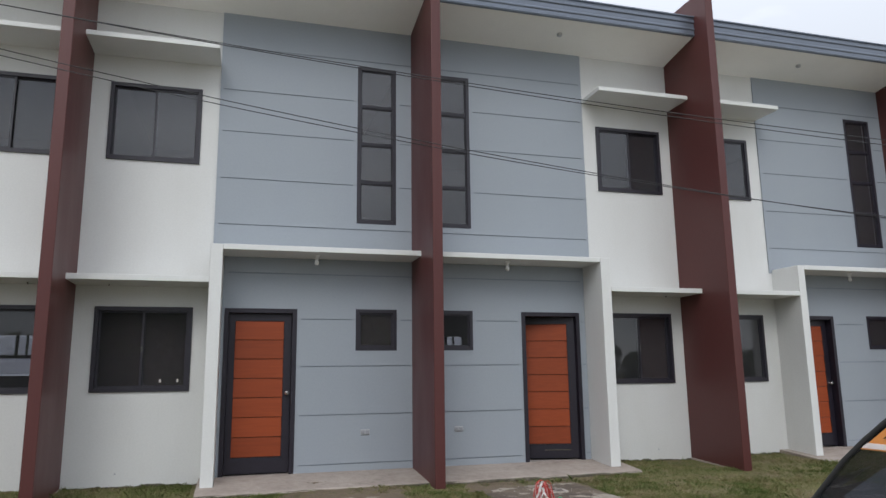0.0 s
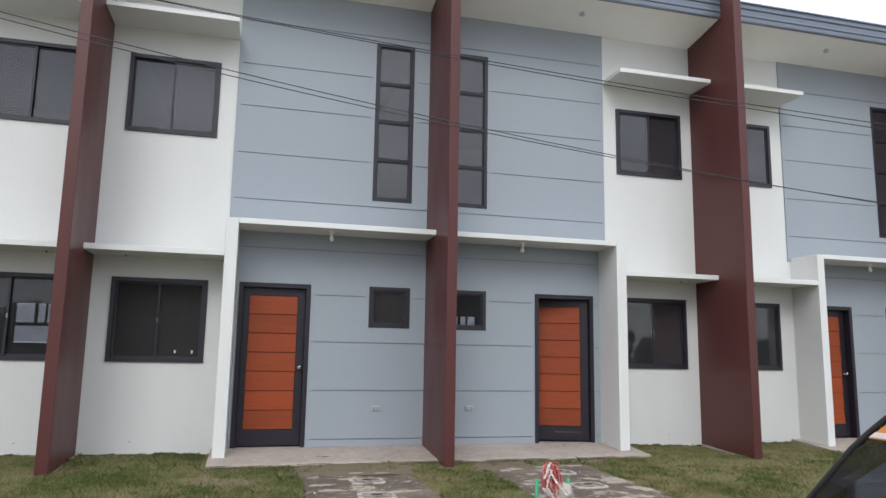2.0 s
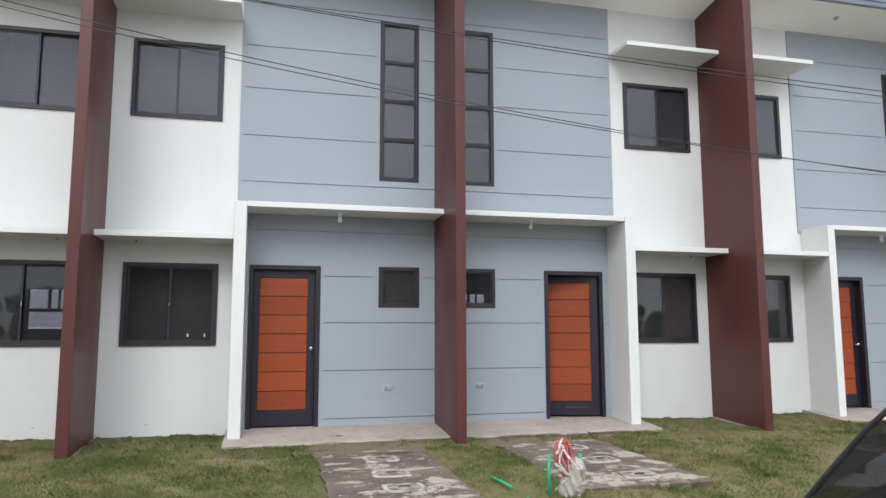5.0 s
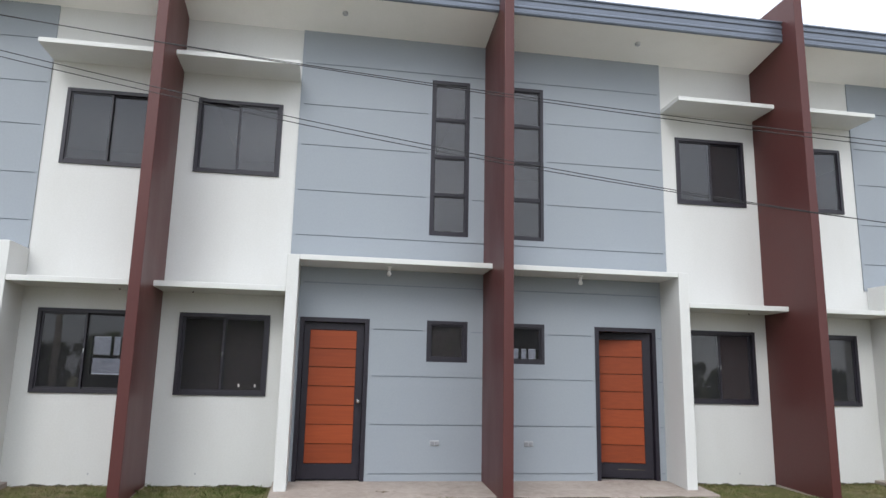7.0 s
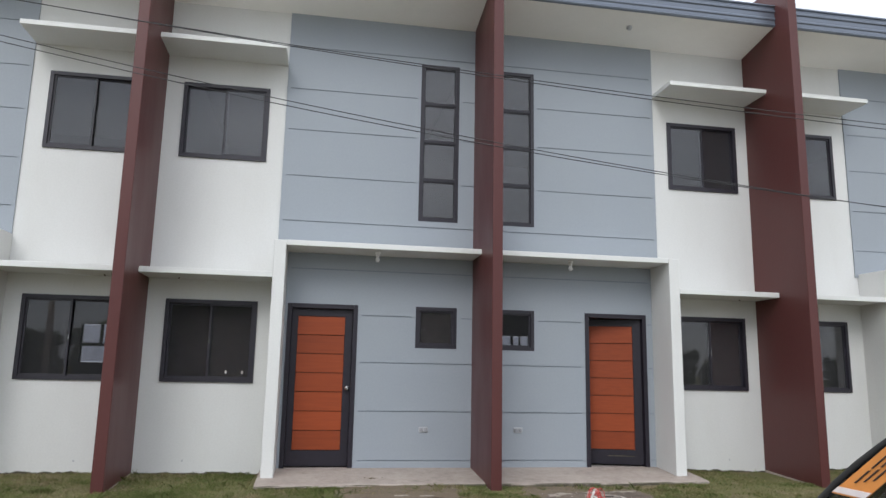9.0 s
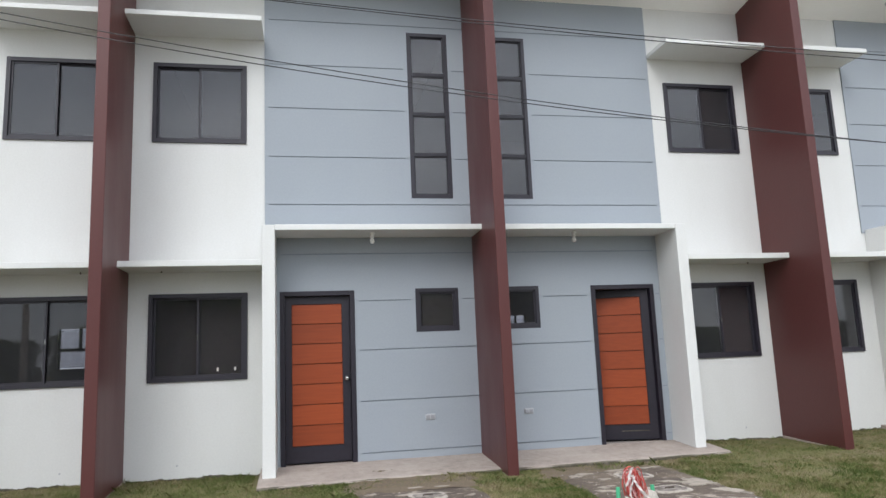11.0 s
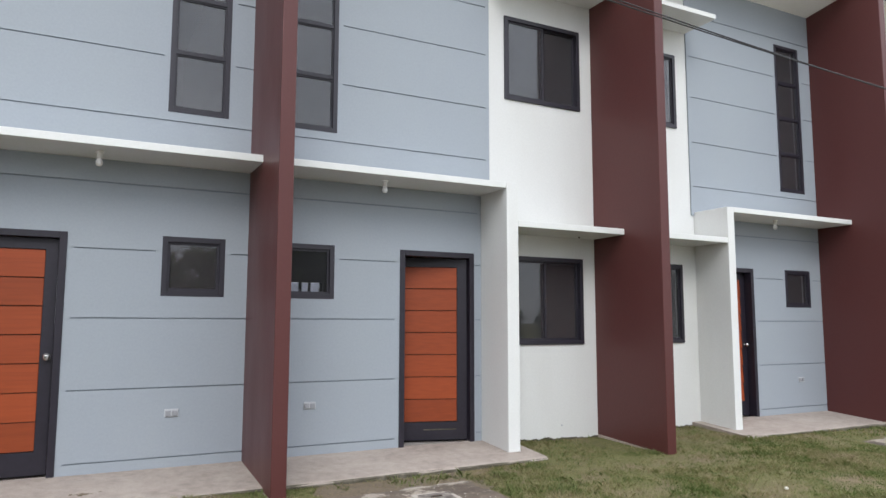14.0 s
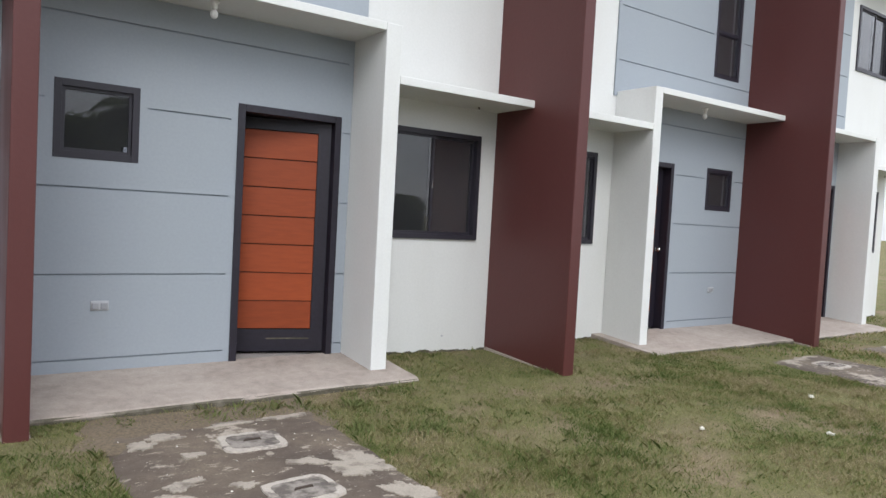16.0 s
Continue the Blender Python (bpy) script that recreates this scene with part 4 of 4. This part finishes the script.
    # wheels
    for x in (L + 0.12, R - 0.12):
        for y in (1.0, -1.75):
            bm = bmesh.new()
            tube(bm, [(x - 0.1, y, 0.335), (x - 0.07, y, 0.335), (x + 0.07, y, 0.335), (x + 0.1, y, 0.335)], [0.28, 0.31, 0.31, 0.28], 24)
            w = part("wheel", bm, RUBBER, c)
            bm = bmesh.new()
            tube(bm, [(x - 0.106, y, 0.335), (x + 0.106, y, 0.335)], 0.19, 16)
            part("rim", bm, CHROME, w)
    # sticker beside the front edge of the side glass
    low0, low1 = Vector((L, 0.702, 1.306)), Vector((L, 0.654, 1.306))
    top0, top1 = Vector((L, 0.606, 1.373)), Vector((L, 0.562, 1.375))

    def strip(a, b, c0, c1, lift, mat, parent, name, label=""):
        bm = bmesh.new()
        def at(u, v):
            return low0.lerp(low1, v).lerp(top0.lerp(top1, v), u) + Vector((-lift, 0, 0))
        q = [at(a, c0), at(b, c0), at(b, c1), at(a, c1)]
        f = [bm.verts.new(p) for p in q] + [bm.verts.new(p + Vector((0.0015, 0, 0))) for p in q]
        for idx in ((0, 1, 2, 3), (7, 6, 5, 4), (0, 4, 5, 1), (1, 5, 6, 2), (2, 6, 7, 3), (3, 7, 4, 0)):
            bm.faces.new([f[i] for i in idx])
        return part(name, bm, mat, parent, label)
    st = strip(0.0, 1.0, 0.0, 1.0, 0.001, STICKER, c, "sticker", "orange sticker with dark bars")
    strip(0.03, 0.13, 0.0, 1.0, 0.0025, STRIP, st, "white_band")
    for i in range(3):
        for j in range(2):
            strip(0.24 + 0.27 * j + 0.04 * i, 0.47 + 0.27 * j + 0.04 * i, 0.3 + 0.2 * i, 0.345 + 0.2 * i, 0.0025, SHEET, st, "bar")
    # mirror on a short stalk at the pillar
    bm = bmesh.new()
    bmesh.ops.create_uvsphere(bm, u_segments=20, v_segments=14, radius=1.0)
    for v in bm.verts:
        n = v.co
        e = (abs(n.x) ** 4 + abs(n.z) ** 4 + abs(n.y) ** 4) ** -0.25
        v.co = Vector((n.x * e * 0.085 + 0.012 * n.z, n.y * e * 0.045 * (1.0 if n.y > 0 else 0.4), n.z * e * (0.046 + 0.010 * n.x)))
    for f in bm.faces:
        f.smooth = True
    m = part("mirror", bm, CARPAINT, c)
    m.matrix_basis = pose(0.966, 0.640, 1.432, 14, 0, 6)
    boxes("mirror_face", [(-0.068, 0.070, -0.031, -0.026, -0.036, 0.040)], MIRROR, m)
    bm = bmesh.new()
    tube(bm, [(-0.055, 0.005, -0.020), (-0.065, 0.0, -0.035), (-0.085, -0.012, -0.052)], [0.014, 0.010, 0.012], 8)
    part("stalk", bm, CARPAINT, m)


car()

# ---------- trees and a fence across the road, seen in the window panes ----------
def tree(x, y, height, spread, seed):
    rng = random.Random(seed)
    t = new("tree")
    tagged(t, "broad dark green roadside tree with a dense crown", "tree", "trees across the road")
    t.matrix_basis = pose(x, y, 0.0)
    bm = bmesh.new()
    tube(bm, [(0, 0, -0.1), (0.05, 0.02, height * 0.25), (0.0, 0.1, height * 0.5), (0.1, 0.0, height * 0.8)], [0.2, 0.16, 0.12, 0.04], 10)
    limbs = []
    for k in range(7):
        a = k * 2.4 + rng.uniform(-0.3, 0.3)
        z0 = height * (0.3 + 0.07 * k)
        r = spread * rng.uniform(0.5, 0.85)
        p1 = (r * math.cos(a), r * math.sin(a), z0 + height * rng.uniform(0.12, 0.3))
        tube(bm, [(0.03, 0.05, z0), (p1[0] * 0.5, p1[1] * 0.5, (z0 + p1[2]) / 2 + 0.1), p1], [0.08, 0.05, 0.02], 6)
        limbs.append(p1)
    part("trunk", bm, BARK, t)
    limbs += [(rng.uniform(-0.8, 0.8) * spread, rng.uniform(-0.4, 0.4) * spread, height * rng.uniform(0.06, 0.35)) for _ in range(14)]
    limbs += [(rng.uniform(-0.5, 0.5) * spread, rng.uniform(-0.5, 0.5) * spread, height * rng.uniform(0.45, 0.95)) for _ in range(16)]
    verts, faces = [], []
    for cx, cy, cz in limbs:
        rad = spread * rng.uniform(0.28, 0.45)
        for _ in range(150):
            d = Vector((rng.gauss(0, 1), rng.gauss(0, 1), rng.gauss(0, 0.7))).normalized() * rad * rng.uniform(0.55, 1.0)
            p = Vector((cx, cy, cz)) + d
            u = Vector((rng.uniform(-1, 1), rng.uniform(-1, 1), rng.uniform(-0.6, 0.6))).normalized() * rng.uniform(0.18, 0.34)
            w = u.orthogonal().normalized() * u.length * 0.5
            i = len(verts)
            verts += [p - u, p + w, p + u, p - w]
            faces.append((i, i + 1, i + 2, i + 3))
    me = bpy.data.meshes.new("crown")
    me.from_pydata(verts, [], faces)
    me.materials.append(LEAF)
    o = new("crown", me)
    o.parent = t
    return t


first = tree(-5.2, -17.0, 5.6, 2.7, 3)
rng = random.Random(8)
for row, y in enumerate((-18.5, -22.0)):
    for n in range(17):
        x = -34 + 4.1 * n + rng.uniform(-0.9, 0.9) + 2.0 * row
        if abs(x + 5.2) < 1.5 and row == 0:
            continue
        if x < -9:
            k = rng.uniform(0.5, 0.64)
        elif x > 15:
            k = rng.uniform(0.4, 0.5)
        elif x > 11:
            k = rng.uniform(0.85, 1.0)
        elif x > 3:
            k = rng.uniform(0.8, 0.92)
        else:
            k = rng.uniform(0.8, 0.95)
        copy_thing(first, pose(x, y + rng.uniform(-1, 1), 0.0, 0, 0, rng.uniform(0, 360)) @ Matrix.Scale(k, 4))



def palm(x, y, height, seed):
    rng = random.Random(seed)
    t = new("palm_tree")
    tagged(t, "tall slender palm with drooping green fronds", "palm tree", "palms across the road")
    t.matrix_basis = pose(x, y, 0.0)
    bm = bmesh.new()
    tube(bm, [(0, 0, -0.1), (0.12, 0.0, height * 0.35), (0.1, 0.05, height * 0.75), (0.0, 0.0, height)], [0.17, 0.12, 0.1, 0.09], 10)
    part("trunk", bm, BARK, t)
    for k in range(22):
        a, rise, reach = k * 2.4 + rng.uniform(-0.3, 0.3), rng.uniform(0.1, 2.6), rng.uniform(1.3, 1.9)
        verts, faces = [], []
        for j in range(22):
            u = 0.12 + 0.88 * j / 21
            r = reach * u
            p = Vector((r * math.cos(a), r * math.sin(a), height + rise * u - (0.9 + 0.5 * rise) * u * u * reach * 0.6))
            out = Vector((math.cos(a), math.sin(a), -0.3))
            for sd in (-1, 1):
                side = Vector((-math.sin(a), math.cos(a), 0)) * sd
                tip = p + side * (0.5 * (1.05 - u) + 0.12) + out * 0.22 + Vector((0, 0, -0.22 - 0.1 * rng.random()))
                n = len(verts)
                verts += [p - out * 0.03, p + out * 0.03, tip + out * 0.012, tip - out * 0.012]
                faces.append((n, n + 1, n + 2, n + 3))
        me = bpy.data.meshes.new("frond")
        me.from_pydata(verts, [], faces)
        me.materials.append(LEAF)
        new("frond", me).parent = t


palm(2.3, -17.0, 5.0, 3)
palm(8.4, -17.2, 5.1, 7)

# ---------- road on which the car stands ----------
ROAD = concrete("road_concrete", (0.351, 0.338, 0.3185), (0.468, 0.4485, 0.4225), 0.35, 0.65)
bm = bmesh.new()
box(bm, -60, 60, -6.5, 2.6, -0.1, 0.048)
tagged(part("road", bm, ROAD), "pale concrete road along the row", "road", kind="structure")

# ---------- lawn ----------
def in_rect(x, y, r, grow=0.0):
    return (x > r[0] - grow) & (x < r[1] + grow) & (y > r[2] - grow) & (y < r[3] + grow)


def field(x, y, cell, seed):
    """Smooth random values from 0 to 1 over a lattice of that cell size."""
    grid = np.random.default_rng(seed).uniform(0, 1, (256, 256))
    u, v = x / cell + 97.3, y / cell + 53.1
    i, j = np.floor(u).astype(int), np.floor(v).astype(int)
    a, b = u - i, v - j
    a, b = a * a * (3 - 2 * a), b * b * (3 - 2 * b)
    g = lambda p, q: grid[(i + p) % 256, (j + q) % 256]
    return (g(0, 0) * (1 - a) + g(1, 0) * a) * (1 - b) + (g(0, 1) * (1 - a) + g(1, 1) * a) * b


def blades(name, count, x0, x1, y0, y1, low, high, mat, label, seed, keep=None, wide=0.0017):
    rg = np.random.default_rng(seed)
    x, y = rg.uniform(x0, x1, count), rg.uniform(y0, y1, count)
    ok = np.ones(count, bool)
    for r in SLABS:
        ok &= ~in_rect(x, y, r, 0.01)
    for xa, s in UNITS:
        lo, hi = sorted((xa + s * 0.0, xa + s * 2.85))
        ok &= ~in_rect(x, y, (lo, hi, 8.46, 9.6))
    for xf in FINS:
        ok &= ~in_rect(x, y, (xf - 0.07, xf + 0.07, 8.19, 9.6))
    # thin, trodden patches
    patch = np.sin(1.9 * x + 1.3 * np.sin(2.3 * y)) * np.sin(2.6 * y + 1.1 * np.sin(1.7 * x)) + 0.5 * np.sin(5.3 * x + 2.0 * y) * np.sin(4.1 * y - 1.2 * x)
    worn = 0.5 * field(x, y, 0.55, 1) + 0.3 * field(x, y, 0.17, 2) + 0.2 * field(x, y, 0.06, 3)
    ok &= rg.uniform(0, 1, count) < np.clip(2.6 * (worn - 0.22) + 0.15 * patch, 0.16, 1.0)
    # bare soil between the slabs and the porches
    for r in SLABS:
        ok &= ~(in_rect(x, y, (r[0] - 0.25, r[1] + 0.25, 7.9, 8.4)) & (rg.uniform(0, 1, count) < 0.4))
    # dry, trodden strip before the windows, and soil near the wall foot
    ok &= ~((y > 7.5) & (x > 4.9) & (x < 7.4) & (rg.uniform(0, 1, count) < 0.62 * np.clip(1.6 * field(x, y, 0.3, 8), 0.2, 1)))
    ok &= ~((y > 8.45) & (rg.uniform(0, 1, count) < 0.25 + 0.35 * (np.sin(2.9 * x + 1.0) > 0.1)))
    if keep is not None:
        ok &= keep(x, y, rg)
    x, y, patch = x[ok], y[ok], patch[ok]
    n = len(x)
    z = ground_z(x, y) - 0.006
    tuft = np.clip(3.0 * (field(x, y, 0.13, 4) - 0.62), 0, 1) * np.clip(3.0 * (field(x, y, 0.6, 5) - 0.4), 0, 1)
    h = rg.uniform(low, high, n) * np.clip(0.8 + 0.3 * patch + 1.2 * tuft, 0.4, 1.9)
    a, b = rg.uniform(0, 6.283, n), rg.uniform(0, 6.283, n)
    lean = h * rg.uniform(0.3, 1.3, n)
    w = wide * rg.uniform(0.7, 1.5, n)
    root = np.stack([x, y, z], 1)
    side = np.stack([np.cos(a) * w, np.sin(a) * w, 0 * w], 1)
    mid = root + np.stack([np.cos(b) * lean * 0.35, np.sin(b) * lean * 0.35, h * 0.65], 1)
    tip = root + np.stack([np.cos(b) * lean, np.sin(b) * lean, h], 1)
    co = np.stack([root - side, root + side, mid + side * 0.7, tip, mid - side * 0.7], 1).reshape(-1, 3)
    base = 5 * np.arange(n)
    me = bpy.data.meshes.new(name)
    me.vertices.add(len(co))
    me.vertices.foreach_set("co", co.ravel())
    me.loops.add(5 * n)
    me.loops.foreach_set("vertex_index", np.arange(5 * n))
    me.polygons.add(n)
    me.polygons.foreach_set("loop_start", base)
    me.polygons.foreach_set("loop_total", np.full(n, 5))
    me.update(calc_edges=True)
    me.materials.append(mat)
    tagged(new(name, me), label, "grass", kind="stuff")


blades("grass", 680000, -3.8, 9.5, 4.4, 9.37, 0.012, 0.042, BLADE, "short patchy lawn grass, part green and part dry", 4)
blades("verge_grass", 160000, -9.0, 9.5, 2.62, 4.42, 0.015, 0.045, BLADE, "short patchy lawn grass along the road edge", 7, wide=0.0028)
blades("far_grass", 60000, 9.5, 19.0, 3.0, 9.37, 0.02, 0.05, BLADE, "short patchy lawn grass farther along the row", 5, wide=0.006)
blades("side_grass", 55000, -9.0, -3.8, 4.4, 9.37, 0.02, 0.05, BLADE, "short patchy lawn grass at the row's other end", 6, wide=0.006)


def porch_edge(x, y, rg):
    near = np.abs(y - 8.335) < 0.09
    wall = (y > 9.26)
    clump = np.sin(3.1 * x) * np.sin(7.7 * x + 1) > 0.45
    return (near & clump) | (wall & (rg.uniform(0, 1, len(x)) < 0.15))


blades("weeds", 60000, -3.8, 12.0, 8.1, 9.37, 0.015, 0.055, WEED, "weeds along porch edges and wall foot", 9, porch_edge, 0.005)


# leafy weeds in clumps along the porch edge and the slabs
CLUMPS = [(4.03, 8.30, 0.10), (3.45, 8.27, 0.09), (2.92, 8.33, 0.07), (4.45, 8.12, 0.09), (4.94, 8.33, 0.08), (4.24, 6.40, 0.08), (4.62, 7.45, 0.09), (4.18, 7.60, 0.07),
          (0.41, 7.62, 0.12), (0.46, 7.1, 0.08), (1.86, 7.9, 0.07), (2.2, 8.36, 0.08), (0.2, 8.36, 0.06), (1.3, 8.36, 0.05), (3.8, 8.28, 0.06)]


def near_clump(x, y, rg):
    inside = np.zeros(len(x), bool)
    for cx, cy, r in CLUMPS:
        inside |= rg.uniform(0, 1, len(x)) < np.exp(-((x - cx) ** 2 + (y - cy) ** 2) / (r * r))
    return inside


blades("weed_clumps", 110000, 0.0, 5.3, 6.1, 8.45, 0.02, 0.06, WEED, "low leafy weeds in clumps at porch edge and slabs", 12, near_clump, 0.0045)
LUSH = leafy("lush_grass", [(0.0, (0.125, 0.16, 0.05)), (1.0, (0.19, 0.22, 0.08))], 1.5)


def lush_patch(x, y, rg):
    return rg.uniform(0, 1, len(x)) < np.clip(3.2 * (0.6 * field(x, y, 0.7, 21) + 0.4 * field(x, y, 0.2, 22) - 0.42), 0, 1)


blades("lush_grass", 125000, -3.6, 0.5, 5.2, 9.3, 0.025, 0.055, LUSH, "fresher green grass tufts before the windows", 13, lush_patch, 0.0022)


# ---------- scraps on the lawn ----------
def paper_scrap(x, y, size, turn):
    rg = random.Random(int(100 * x))
    bm = bmesh.new()
    n = 5
    top = [[bm.verts.new((size * (i / n - 0.5), size * 0.6 * (j / n - 0.5), 0.012 + rg.uniform(0, 0.35) * size)) for j in range(n + 1)] for i in range(n + 1)]
    for i in range(n):
        for j in range(n):
            bm.faces.new((top[i][j], top[i + 1][j], top[i + 1][j + 1], top[i][j + 1]))
    for f in bmesh.ops.extrude_face_region(bm, geom=bm.faces[:])["geom"]:
        if type(f) is bmesh.types.BMVert:
            f.co.z -= 0.012
    ob = part("paper_scrap", bm, LABEL)
    ob.matrix_basis = pose(x, y, float(ground_z(x, y)) + 0.012, 0, 0, turn)
    tagged(ob, "small crumpled white paper scrap on the lawn", "litter", "scraps on the lawn")


paper_scrap(8.3, 6.8, 0.06, 40)
paper_scrap(7.296, 6.137, 0.05, 100)
paper_scrap(6.454, 6.63, 0.035, 10)
